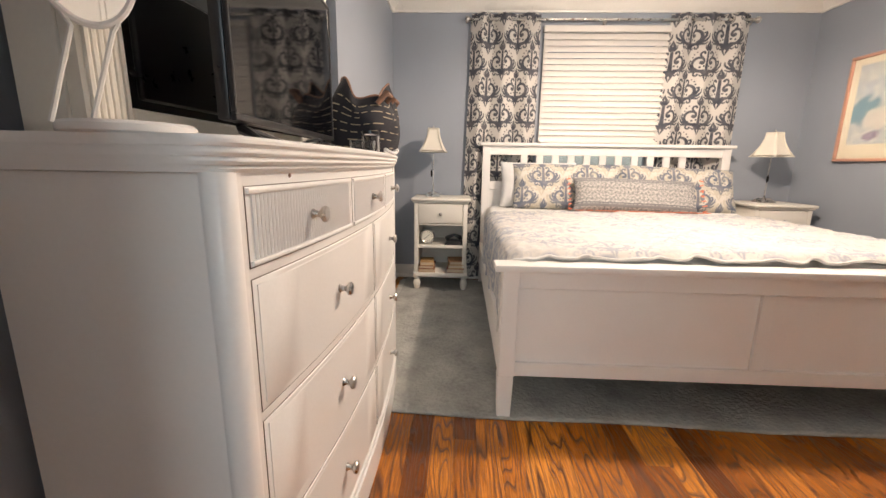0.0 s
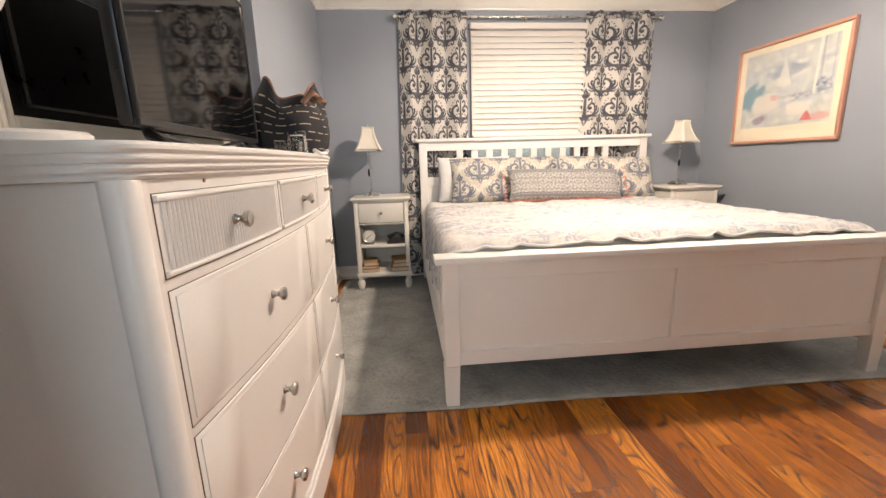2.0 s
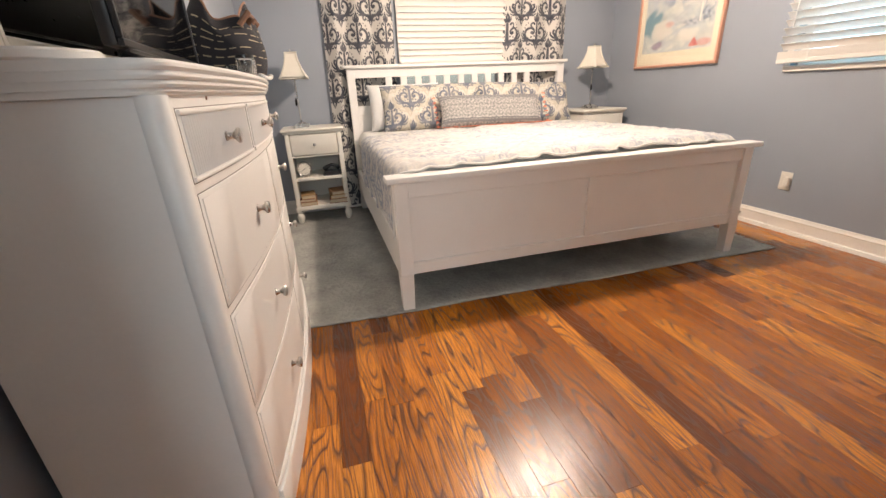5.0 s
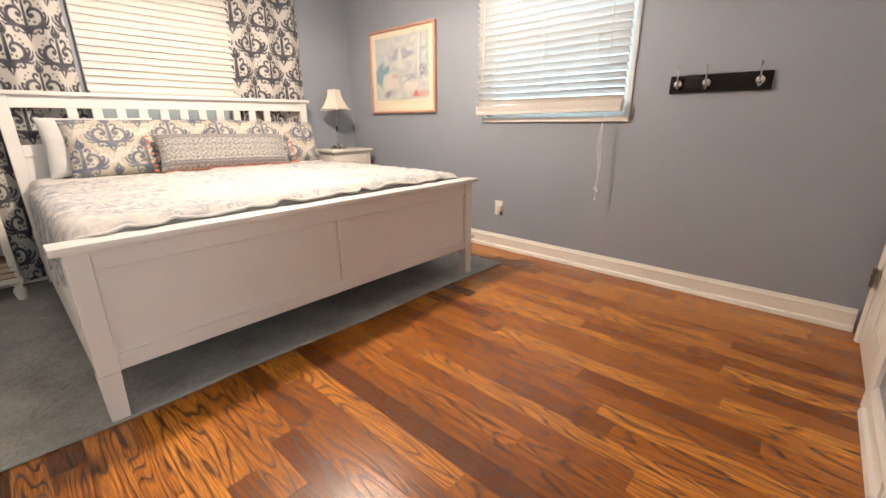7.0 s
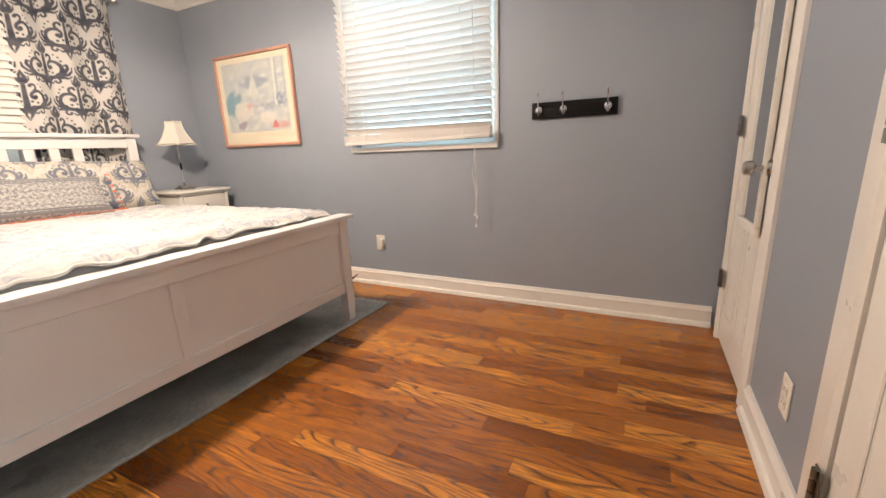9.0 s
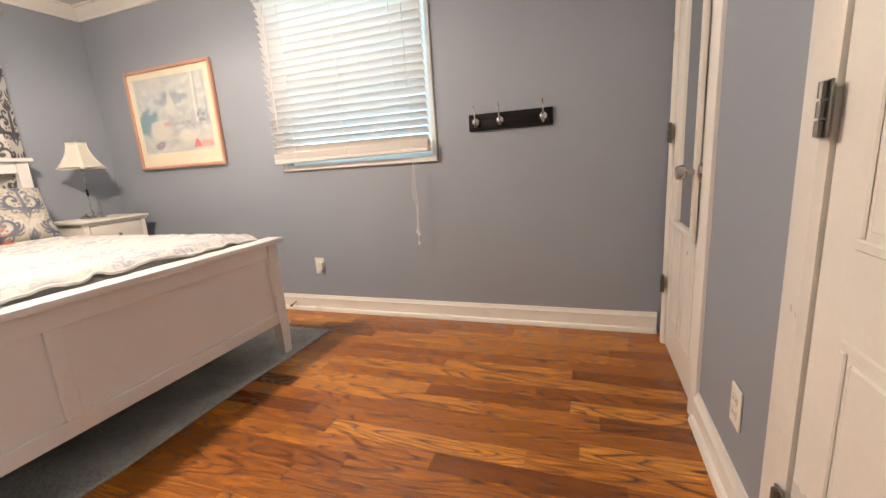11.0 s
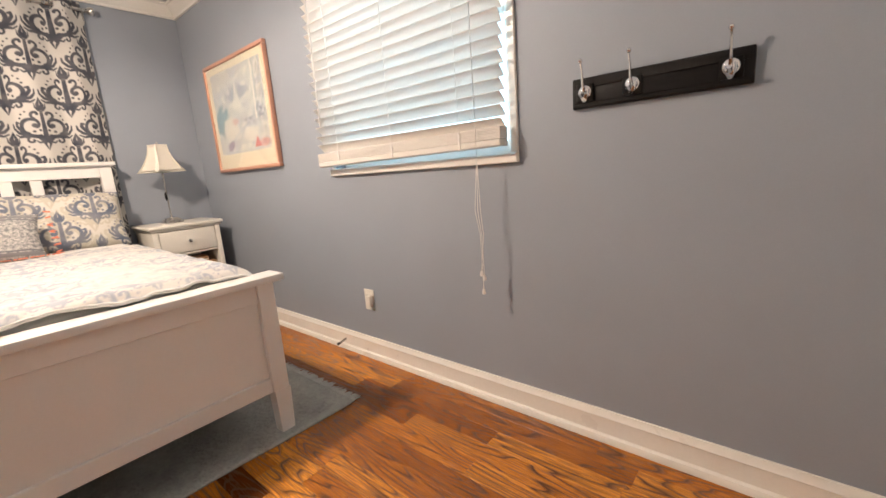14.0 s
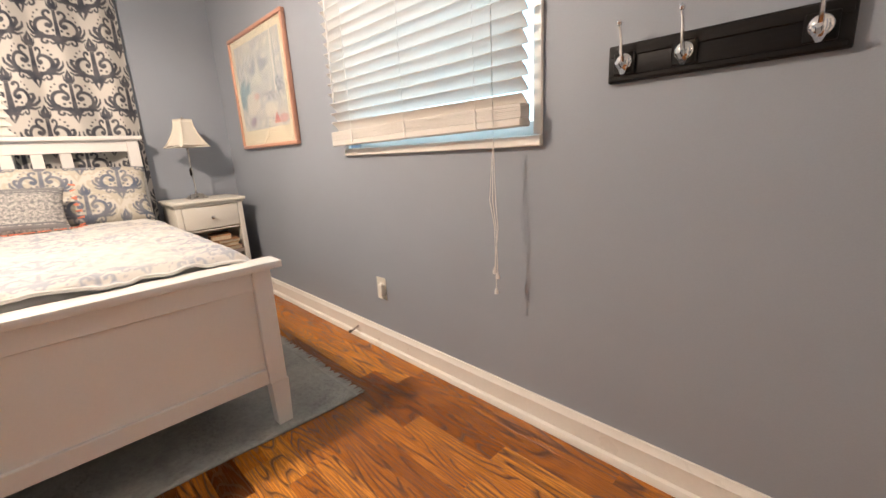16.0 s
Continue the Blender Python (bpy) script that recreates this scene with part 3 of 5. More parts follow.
# north blind, closed flat behind the curtains
nb = thing("north_blind", (1.178, YN - 0.03, 1.19), "white slatted blind, closed, behind the headboard", "window blind")
me = slat_mesh("slat", NW[1] - NW[0] + 0.01, 0.05, 68, "y")
z = 1.225
while z < 2.01:
    s = new("slat", me)
    s.parent = nb
    s.location = Vector((1.178, YN - 0.03, z)) - ORIGIN[nb.name]
    s.rotation_euler = (random.uniform(-0.06, 0.06), random.uniform(-0.003, 0.003), 0)
    z += 0.0455
part("head_rail", box(NW[0] - 0.01, NW[1] + 0.01, YN - 0.055, YN - 0.004, 2.03, 2.075, 0.004), SLAT, nb)
part("bottom_rail", box(NW[0], NW[1], YN - 0.055, YN - 0.006, 1.185, 1.203, 0.004), SLAT, nb)
for x in (0.80, 1.18, 1.56):
    part("ladder_cord", tube([(x, YN - 0.058, 1.19), (x, YN - 0.058, 2.03)], 0.001, n=5), CORD, nb)

# curtain rod and curtains
YR, ZR = YN - 0.055, 2.115
rod = thing("curtain_rod", (1.17, YR, ZR), "brushed nickel curtain rod with round finials", "curtain rod")
part("pole", tube([(0.12, YR, ZR), (2.265, YR, ZR)], 0.0095, n=14), NICKEL, rod)
for sx, xx in ((-1, 0.12), (1, 2.265)):
    part("finial", lathe([(0.010, 0), (0.014, 0.004), (0.010, 0.010), (0.021, 0.022), (0.025, 0.034), (0.02, 0.046), (0.001, 0.053)], (xx, YR, ZR), "x" if sx > 0 else "-x", 18), NICKEL, rod)
for xx in (0.125, 1.16, 2.255):
    bm = tube([(xx, YN - 0.001, ZR - 0.03), (xx, YR + 0.02, ZR - 0.03), (xx, YR, ZR - 0.014)], 0.005, n=8)
    box(xx - 0.012, xx + 0.012, YN - 0.005, YN - 0.0005, ZR - 0.07, ZR + 0.01, 0.001, bm)
    part("bracket", bm, NICKEL, rod)

OFF, INK = (0.56, 0.54, 0.505), (0.026, 0.032, 0.052)


def curtain(x0, x1, folds, seed, label, gather, flare):
    """A grommet curtain: deep folds round the rod, easing out towards the hem."""
    rnd = random.Random(seed)
    c = thing("curtain", ((x0 + x1) / 2, YR, ZR), label, "curtain", "damask curtains")
    nu, nv = 280, 480
    flat = (x1 - x0) * gather
    s, v = np.meshgrid(np.linspace(0, 1, nu), np.linspace(0, 1, nv))
    ph = [rnd.uniform(0, 6.28) for k in range(3)]
    amp = 0.026 - 0.005 * v
    wob = s + 0.010 * np.sin(2 * np.pi * (s * 1.3 + 0.25 * v) + ph[0])
    x = x0 + (x1 - x0) * (wob - 0.02 * np.sin(4 * np.pi * folds * s) / folds)
    x = x + flare * v * (s if flare > 0 else 1 - s)
    y = YR + amp * np.cos(2 * np.pi * folds * s) * (1 - 0.35 * np.sin(3 * s + 2 * v + ph[1]) * v) + 0.004 * np.sin(7 * s + 5 * v + ph[2]) * v
    zz = ZR + 0.045 - v * (ZR + 0.045 - 0.03)
    k = damask(s * flat + 0.11, zz, 0.315, 0.40, 0.110)
    k = k * (0.93 + 0.07 * grain(s * flat, zz, 60, seed))
    sheet("cloth", np.stack([x, y, zz], -1), blend(OFF, INK, np.clip(k, 0, 1)), CLOTH, c, 0.0015)
    for i in range(int(2 * folds)):
        t = (i + 0.5) / (2 * folds)
        part("grommet", lathe([(0.0215, -0.002), (0.023, 0.0), (0.0215, 0.002), (0.014, 0.002), (0.014, -0.002)], (x0 + (x1 - x0) * t, YR, ZR), "x", 18), NICKEL, c)
    return c


curtain(0.115, 0.665, 3.0, 3, "black and white damask curtain, tightly gathered by the lamp", 1.4, -0.045)
curtain(1.655, 2.255, 3.0, 8, "black and white damask curtain, drawn aside by the picture", 1.2, -0.075)

# ---- the bed ----
bed = thing("bed", (1.22, 2.66, 0), "white painted wooden king bed with slatted headboard", "bed")
FY0, FY1 = 1.645, 1.70
for x0, x1, s in ((0.232, 0.295, -1), (2.138, 2.201, 1)):
    cx = (x0 + x1) / 2
    bm = frustum((cx + 0.004 * s, (FY0 + FY1) / 2), (0.026, 0.024), (0.0315, 0.0275), 0.0, 0.185)
    box(x0, x1, FY0, FY1, 0.185, 0.614, 0.003, bm)
    part("front_leg", bm, WHITE, bed)
part("footboard_cap", box(0.202, 2.238, FY0 - 0.018, FY1 + 0.025, 0.614, 0.640, 0.004, seg=2), WHITE, bed)
part("footboard_rail", box(0.295, 2.138, FY0 + 0.009, FY1 - 0.007, 0.545, 0.614, 0.002), WHITE, bed)
part("footboard_rail", box(0.295, 2.138, FY0 + 0.009, FY1 - 0.007, 0.185, 0.242, 0.002), WHITE, bed)
part("footboard_stile", box(1.192, 1.238, FY0 + 0.010, FY1 - 0.008, 0.242, 0.545, 0.002), WHITE, bed)
for a, b in ((0.295, 1.192), (1.238, 2.138)):
    part("footboard_panel", box(a, b, FY0 + 0.022, FY1 - 0.020, 0.242, 0.545, 0.001), WHITE, bed)
HY0, HY1 = 3.572, 3.618
for x0, x1 in ((0.238, 0.301), (2.14, 2.203)):
    part("headboard_post", box(x0, x1, HY0, HY1, 0.0, 1.155, 0.003), WHITE, bed)
part("headboard_cap", box(0.215, 2.226, HY0 - 0.02, HY1 + 0.010, 1.155, 1.179, 0.004, seg=2), WHITE, bed)
part("headboard_rail", box(0.301, 2.14, HY0 + 0.008, HY1 - 0.008, 1.083, 1.155, 0.002), WHITE, bed)
part("headboard_rail", box(0.301, 2.14, HY0 + 0.008, HY1 - 0.008, 0.80, 0.87, 0.002), WHITE, bed)
for i in range(11):
    xx = 0.548 + 0.1262 * i
    part("headboard_slat", box(xx, xx + 0.054, HY0 + 0.012, HY1 - 0.012, 0.87, 1.083, 0.002), WHITE, bed)
part("headboard_panel", box(0.301, 2.14, HY0 + 0.018, HY1 - 0.018, 0.30, 0.80, 0.001), WHITE, bed)
for x0, x1 in ((0.232, 0.262), (2.168, 2.198)):
    part("side_rail", box(x0, x1, FY1, 3.572, 0.18, 0.355, 0.003), WHITE, bed)
part("bed_base", box(0.263, 2.167, 1.705, 3.55, 0.29, 0.345, 0.004), GAP, bed)
solo("mattress", box(0.275, 2.155, 1.735, 3.545, 0.346, 0.657, 0.045, seg=4), SHEET, "thick white mattress in a fitted sheet on the bed", "mattress")

# quilt, draped over the mattress and down both sides
qu, qv = 440, 340
prof = []
xa, xb, zt, rad = 0.252, 2.178, 0.677, 0.07
zl = 0.345
seg = [("l", zt - rad - zl), ("a", rad * 1.5708), ("t", xb - xa - 2 * rad), ("b", rad * 1.5708), ("r", zt - rad - zl)]
total = sum(q for k, q in seg)
pu, pz = [], []
for d in np.linspace(0, total, qu):
    for k, q in seg:
        if d <= q + 1e-9:
            break
        d -= q
    f = d / q
    if k == "l":
        pu.append(xa), pz.append(zl + d)
    elif k == "a":
        pu.append(xa + rad - rad * math.cos(f * 1.5708)), pz.append(zt - rad + rad * math.sin(f * 1.5708))
    elif k == "t":
        pu.append(xa + rad + d), pz.append(zt)
    elif k == "b":
        pu.append(xb - rad + rad * math.sin(f * 1.5708)), pz.append(zt - rad + rad * math.cos(f * 1.5708))
    else:
        pu.append(xb), pz.append(zt - rad - d)
X = np.tile(np.array(pu), (qv, 1))
Zq = np.tile(np.array(pz), (qv, 1))
Sv = np.tile(np.linspace(0, 1, qv)[:, None], (1, qu))
U = np.tile(np.linspace(0, total, qu), (qv, 1))
Yq = 1.724 + Sv * 1.36 + 0.010 * np.sin(U * 31 + 1.5 * np.sin(U * 13)) * (1 - Sv) ** 6 + 0.004 * np.sin(U * 9)
side = np.clip((zt - Zq) / 0.1, 0, 1)
puff = 0.006 * grain(U, Yq, 26, 1) + 0.004 * grain(U, Yq, 70, 2)
front = np.clip((Yq - 1.724) / 0.05, 0, 1)
Zq = Zq + (1 - side) * (puff + 0.012 * np.sin((X - xa) / (xb - xa) * math.pi)) - 0.024 * (1 - front) ** 2 * (1 - side)
X = X + np.sign(X - 1.2) * side * (0.012 * np.sin(Yq * 15 + 2 * np.sin(Yq * 5)) * np.clip(side * (zt - Zq) * 3, 0, 1) + 0.012)
flower = damask(U, Yq, 0.24, 0.26, 0.078)
fade = np.clip(0.5 + 0.9 * grain(U, Yq, 9, 4), 0, 1)
top_k = np.clip(flower * (0.2 + 0.62 * fade) + 0.2 * np.clip(grain(U, Yq, 38, 6), 0, 1), 0, 0.66)
side_k = np.clip(flower * 0.85 + 0.06, 0, 1)
kq = top_k * (1 - side) + side_k * side
hem = np.clip(1 - (Yq - Yq.min(axis=0)) / 0.018, 0, 1) * np.clip(grain(U, Yq * 0, 30, 9) * 2.2 - 0.3, 0, 1)
col = blend((0.60, 0.575, 0.535), (0.20, 0.25, 0.35), np.clip(np.maximum(kq, hem * 0.8), 0, 1))
quilt = thing("quilt", (1.2, 2.4, 0.70), "white quilt with faded blue floral print on the bed", "quilt")
sheet("cover", np.stack([X, Yq, Zq], -1), col, CLOTH, quilt, 0.012)
part("hem", tube(np.stack([X[0], Yq[0] - 0.001, Zq[0] - 0.006], -1)[::2].tolist(), 0.0065, n=6), SHEET, quilt, "bound white hem")
# turned-down sheet above the quilt
us, vs = np.meshgrid(np.linspace(0, 1, 90), np.linspace(0, 1, 30))
xs = 0.262 + us * 1.906
edge = np.clip(np.minimum(us, 1 - us) / 0.035, 0, 1)
zs = 0.669 + 0.008 * grain(xs, vs, 14, 3) - 0.1 * (1 - np.sqrt(edge * (2 - edge)))
sheet("top_sheet", np.stack([xs, 3.07 + vs * 0.46, zs], -1), None, SHEET, None, 0.006, "white cotton sheet turned down at the pillows", "sheet")


def pillow(name, w, h, d, at, lean, yaw, mat, dye, label, roll=0.0, parent=None):
    """A stuffed cushion: w wide, h high, d thick, leaning back."""
    n1, n2 = 240, 110
    out = thing(name, at, label, "pillow", "pillows on the bed")
    m = Matrix.Translation(at) @ Matrix.Rotation(radians(yaw), 4, "Z") @ Matrix.Rotation(radians(roll), 4, "Y") @ Matrix.Rotation(radians(-lean), 4, "X")
    R = np.array(m.to_3x3())
    for sgn, nm in ((-1, "front"), (1, "back")):
        a, b = np.meshgrid(np.linspace(-1, 1, n1), np.linspace(-1, 1, n2))
        bulge = np.power(np.clip((1 - a ** 6) * (1 - b ** 4), 0, 1), 0.55)
        pinch = 1 - 0.05 * (np.abs(a) ** 3) * (1 - b ** 2) - 0.0
        x = a * w / 2 * (1 - 0.045 * (1 - b * b) * np.abs(a) ** 4) * 1.0
        z = b * h / 2 * (1 - 0.10 * (1 - a * a) * np.abs(b) ** 4 * 0.3) + h / 2 * pinch * 0 + h / 2
        y = sgn * d / 2 * bulge * (1 + 0.08 * grain(a * w, b * h, 18, w * 7)) - 0.0
        p = np.stack([x, y, z], -1) @ R.T + np.array(at)
        sheet(nm, p, dye(a * w / 2, b * h / 2), mat, out)
    return out


def sham_dye(ofs):
    def f(u, v):
        k = damask(u + ofs, v + 0.1, 0.34, 0.32, 0.094)
        k2 = damask(u + ofs + 0.02, v + 0.12, 0.34, 0.32, 0.112)
        base = blend((0.62, 0.595, 0.54), (0.42, 0.38, 0.28), np.clip(k2 * 0.55, 0, 1))
        t = np.clip(k * (0.85 + 0.15 * grain(u, v, 40, 2)), 0, 1)[..., None]
        return base * (1 - t) + np.array((0.10, 0.125, 0.19)) * t
    return f


def plain_dye(u, v):
    return np.ones(u.shape + (3,)) * np.array((0.74, 0.74, 0.73))


def woven_dye(u, v):
    k = damask(u * 1.0, v, 0.09, 0.09, 0.03) * 0.5 + 0.35 * (grain(u, v, 230, 3) > 0.1)
    k = np.where(np.abs(np.abs(v) - 0.105) < 0.008, 0.75, k)
    k = np.where(np.abs(np.abs(v) - 0.088) < 0.003, 0.9, k)
    return blend((0.46, 0.44, 0.41), (0.11, 0.12, 0.14), np.clip(k, 0, 1))


pillow("white_pillow", 0.60, 0.36, 0.13, (0.68, 3.475, 0.670), 8, 0, CLOTH, plain_dye, "plain white pillow tucked behind the patterned shams")
pillow("pillow_sham", 0.86, 0.37, 0.16, (0.90, 3.37, 0.670), 22, 2, CLOTH, sham_dye(0.03), "blue, beige and white patterned pillow sham")
pillow("pillow_sham", 0.90, 0.36, 0.16, (1.73, 3.38, 0.670), 24, -2, CLOTH, sham_dye(0.21), "blue, beige and white patterned pillow sham, slumped", 2.0)
lum = pillow("lumbar_pillow", 0.88, 0.27, 0.13, (1.33, 3.16, 0.675), 30, -3, CLOTH, woven_dye, "long grey woven lumbar pillow with coral tassels", 1.5)
rnd = random.Random(4)
for i in range(46):
    f = i / 45
    xx = 0.90 + 0.90 * f
    yy = 3.135 - 0.048 * f + 0.005
    bm = bmesh.new()
    for k in range(4):
        a = (xx + rnd.uniform(-0.004, 0.004), yy, 0.691)
        b = (xx + rnd.uniform(-0.012, 0.012), yy - rnd.uniform(0.02, 0.04), 0.694 + rnd.uniform(-0.002, 0.004))
        tube([a, b], [0.0034, 0.0022], bm, 5)
    part("tassel", bm, CORAL, lum)
for xx, yy in ((0.885, 3.20), (1.80, 3.15)):
    for k in range(7):
        zz = 0.695 + 0.215 * k / 6
        bm = bmesh.new()
        for j in range(3):
            tube([(xx, yy + 0.10 * k / 6, zz), (xx + (xx - 1.34) * 0.05 + rnd.uniform(-0.008, 0.008), yy + 0.10 * k / 6 - 0.01, zz + rnd.uniform(-0.015, 0.01))], [0.004, 0.0025], bm, 5)
        part("tassel", bm, CORAL, lum)

# ---- nightstands and lamps ----


def nightstand(x0):
    """A cream bedside stand: moulded top, one drawer, open shelves, bun feet. Built at its left edge x0."""
    w, y0, y1, h = 0.46, 3.29, 3.68, 0.742
    ns = thing("nightstand", (x0 + w / 2, (y0 + y1) / 2, 0), "cream painted nightstand with drawer and open shelves", "nightstand", "nightstands by the bed")
    x1 = x0 + w
    bm = box(x0, x1, y0, y1, h - 0.022, h, 0.007, seg=3)
    box(x0 + 0.012, x1 - 0.012, y0 + 0.012, y1 - 0.004, h - 0.036, h - 0.022, 0.004, bm, 2)
    part("top", bm, CREAM, ns)
    a, b, f = x0 + 0.022, x1 - 0.022, y0 + 0.022
    for p, q in ((a, a + 0.034), (b - 0.034, b)):
        part("side_panel", box(p, q, f, y1 - 0.006, 0.10, h - 0.036, 0.004, seg=2), CREAM, ns)
    part("back_panel", box(a + 0.034, b - 0.034, y1 - 0.018, y1 - 0.008, 0.10, h - 0.036, 0.001), CREAM, ns)
    part("drawer_rail", box(a + 0.034, b - 0.034, f + 0.004, f + 0.03, 0.700, h - 0.036, 0.002), CREAM, ns)
    part("drawer_rail", box(a + 0.034, b - 0.034, f + 0.004, y1 - 0.02, 0.530, 0.544, 0.002), CREAM, ns)
    dr = part("drawer", box(a + 0.037, b - 0.037, f - 0.004, f + 0.30, 0.548, 0.697, 0.004, seg=2), CREAM, ns)
    part("knob", lathe([(0.006, 0), (0.005, -0.010), (0.011, -0.016), (0.012, -0.021), (0.001, -0.026)], ((x0 + x1) / 2, f - 0.004, 0.622), "y", 16), NICKEL, dr)
    part("shelf", box(a + 0.034, b - 0.034, f + 0.006, y1 - 0.019, 0.348, 0.374, 0.003), CREAM, ns)
    bm = box(a - 0.008, b + 0.008, f - 0.008, y1 - 0.004, 0.115, 0.152, 0.006, seg=2)
    part("bottom_shelf", bm, CREAM, ns)
    for fx in (a + 0.02, b - 0.02):
        for fy in (f + 0.02, y1 - 0.035):
            part("bun_foot", lathe([(0.014, 0.008), (0.02, 0.014), (0.026, 0.04), (0.030, 0.062), (0.026, 0.08), (0.016, 0.09), (0.022, 0.098), (0.024, 0.115)], (fx, fy, 0), n=18), CREAM, ns)
    return ns


ns1 = nightstand(-0.315)
copy_thing(ns1, pose(2.485, ORIGIN[ns1.name].y, 0))


def table_lamp(cx, cy, z, yaw):
    """A slim metal lamp on a stepped square foot, with a square bell shade."""
    la = thing("table_lamp", (cx, cy, z), "slim metal table lamp with ivory bell shade, unlit", "table lamp", "bedside lamps")
    bm = box(cx - 0.056, cx + 0.056, cy - 0.056, cy + 0.056, z, z + 0.013, 0.002)
    box(cx - 0.047, cx + 0.047, cy - 0.047, cy + 0.047, z + 0.013, z + 0.024, 0.002, bm)
    frustum((cx, cy), (0.038, 0.038), (0.03, 0.03), z + 0.024, z + 0.034, bm)
    part("foot", bm, NICKEL, la)
    part("stem", lathe([(0.009, 0.034), (0.0045, 0.05), (0.0042, 0.36), (0.008, 0.365), (0.008, 0.40), (0.004, 0.405), (0.003, 0.542)], (cx, cy, z), n=12), NICKEL, la)
    part("finial", lathe([(0.003, 0.537), (0.007, 0.545), (0.001, 0.557)], (cx, cy, z), n=12), NICKEL, la)
    cord = part("pull_chain", tube([(cx - 0.012, cy - 0.02, z + 0.36), (cx - 0.013, cy - 0.02, z + 0.20)], 0.001, n=5), NICKEL, la)
    part("switch_bead", lathe([(0.002, 0.06), (0.008, 0.045), (0.008, 0.015), (0.002, 0)], (cx - 0.013, cy - 0.02, z + 0.155), n=10), EBONY, cord, "dark wooden pull bead")
    bm = bmesh.new()
    rows = []
    for i in range(9):
        f = i / 8
        r = 0.044 + 0.066 * (1 - f) ** 1.9
        row = []
        for sx, sy in ((-1, -1), (1, -1), (1, 1), (-1, 1)):
            k = 0.16 * r
            ends = ((sx * r, sy * (r - k)), (sx * (r - k), sy * r))
            for e in (ends if sx * sy < 0 else reversed(ends)):
                row.append(bm.verts.new((cx + e[0], cy + e[1], z + 0.352 + 0.185 * f)))
        rows.append(row)
    for p, q in zip(rows, rows[1:]):
        for i in range(8):
            bm.faces.new((p[i], p[(i + 1) % 8], q[(i + 1) % 8], q[i]))
    bmesh.ops.rotate(bm, cent=(cx, cy, z), matrix=Matrix.Rotation(radians(yaw), 3, "Z"), verts=bm.verts)
    sh = part("shade", bm, SHADE, la, "ivory fabric bell shade")
    so = sh.modifiers.new("thickness", "SOLIDIFY")
    so.thickness = 0.002
    return la


table_lamp(-0.16, 3.51, 0.742, 0)
table_lamp(2.465, 3.51, 0.742, 18)

for cx in (-0.16, 2.465):
    fx = thing("lamp_flex", (cx, 3.69, 0.3), "thin pale lamp flex hanging down the wall", "cable", "lamp flexes")
    part("lead", tube([(cx + 0.02, 3.55, 0.752), (cx + 0.05, 3.64, 0.752), (cx + 0.055, 3.696, 0.752), (cx + 0.05, 3.70, 0.60), (cx + 0.07, 3.70, 0.2)], 0.0025, n=6), CORD, fx)

# things on the shelves
ck = thing("alarm_clock", (-0.19, 3.36, 0.374), "round silver alarm clock on the nightstand shelf", "clock")
part("case", lathe([(0.045, 0.03), (0.056, 0.02), (0.058, -0.012), (0.052, -0.02), (0.047, -0.016), (0.046, -0.012)], (-0.19, 3.36, 0.438), "y", 32), NICKEL, ck)
part("dial", lathe([(0.0455, -0.0125), (0.0455, -0.014)], (-0.19, 3.36, 0.438), "y", 32), PLATE, ck, "pale clock dial")
for i in range(12):
    a = i * math.pi / 6
    bm = box(-0.0015, 0.0015, -0.0005, 0.0005, 0.034, 0.042, 0)
    bmesh.ops.transform(bm, matrix=Matrix.Translation((-0.19, 3.3455, 0.438)) @ Matrix.Rotation(a, 4, "Y"), verts=bm.verts)
    part("hour_mark", bm, BLACK, ck)
for a, q in ((1.0, 0.022), (4.0, 0.034)):
    bm = box(-0.0016, 0.0016, -0.0005, 0.0005, 0, q, 0)
    bmesh.ops.transform(bm, matrix=Matrix.Translation((-0.19, 3.345, 0.438)) @ Matrix.Rotation(a, 4, "Y"), verts=bm.verts)
    part("clock_hand", bm, BLACK, ck)
for dx in (-0.03, 0.03):
    part("foot", lathe([(0.006, 0), (0.004, 0.02)], (-0.19 + dx, 3.36, 0.374), n=10), NICKEL, ck)
ph = thing("telephone", (0.02, 3.38, 0.374), "small black telephone on the nightstand shelf", "telephone")
bm = bmesh.new()
frustum((0.02, 3.38), (0.075, 0.06), (0.055, 0.045), 0.374, 0.405, bm)
part("base", bm, BLACK, ph)
part("handset", tube([(-0.045, 3.36, 0.42), (-0.03, 3.36, 0.43), (0.02, 3.36, 0.452), (0.065, 3.36, 0.436), (0.075, 3.36, 0.418)], [0.014, 0.017, 0.011, 0.017, 0.013], n=12), BLACK, ph)


def book(x, y, z, w, d, h, yaw, mat):
    """A closed hardback lying flat."""
    bk = thing("book", (x, y, z), "old hardback book lying on a nightstand shelf", "book", "books on the nightstands")
    m = Matrix.Translation((x, y, z)) @ Matrix.Rotation(radians(yaw), 4, "Z")
    bm = box(-w / 2, w / 2, -d / 2, d / 2, 0, 0.003, 0.0005)
    box(-w / 2, w / 2, -d / 2, d / 2, h - 0.003, h, 0.0005, bm)
    box(-w / 2, -w / 2 + 0.003, -d / 2, d / 2, 0.003, h - 0.003, 0, bm)
    bmesh.ops.transform(bm, matrix=m, verts=bm.verts)
    part("cover", bm, mat, bk)
    bm = box(-w / 2 + 0.003, w / 2 - 0.005, -d / 2 + 0.005, d / 2 - 0.005, 0.003, h - 0.003, 0.0005)
    bmesh.ops.transform(bm, matrix=m, verts=bm.verts)
    part("pages", bm, PAPER, bk)


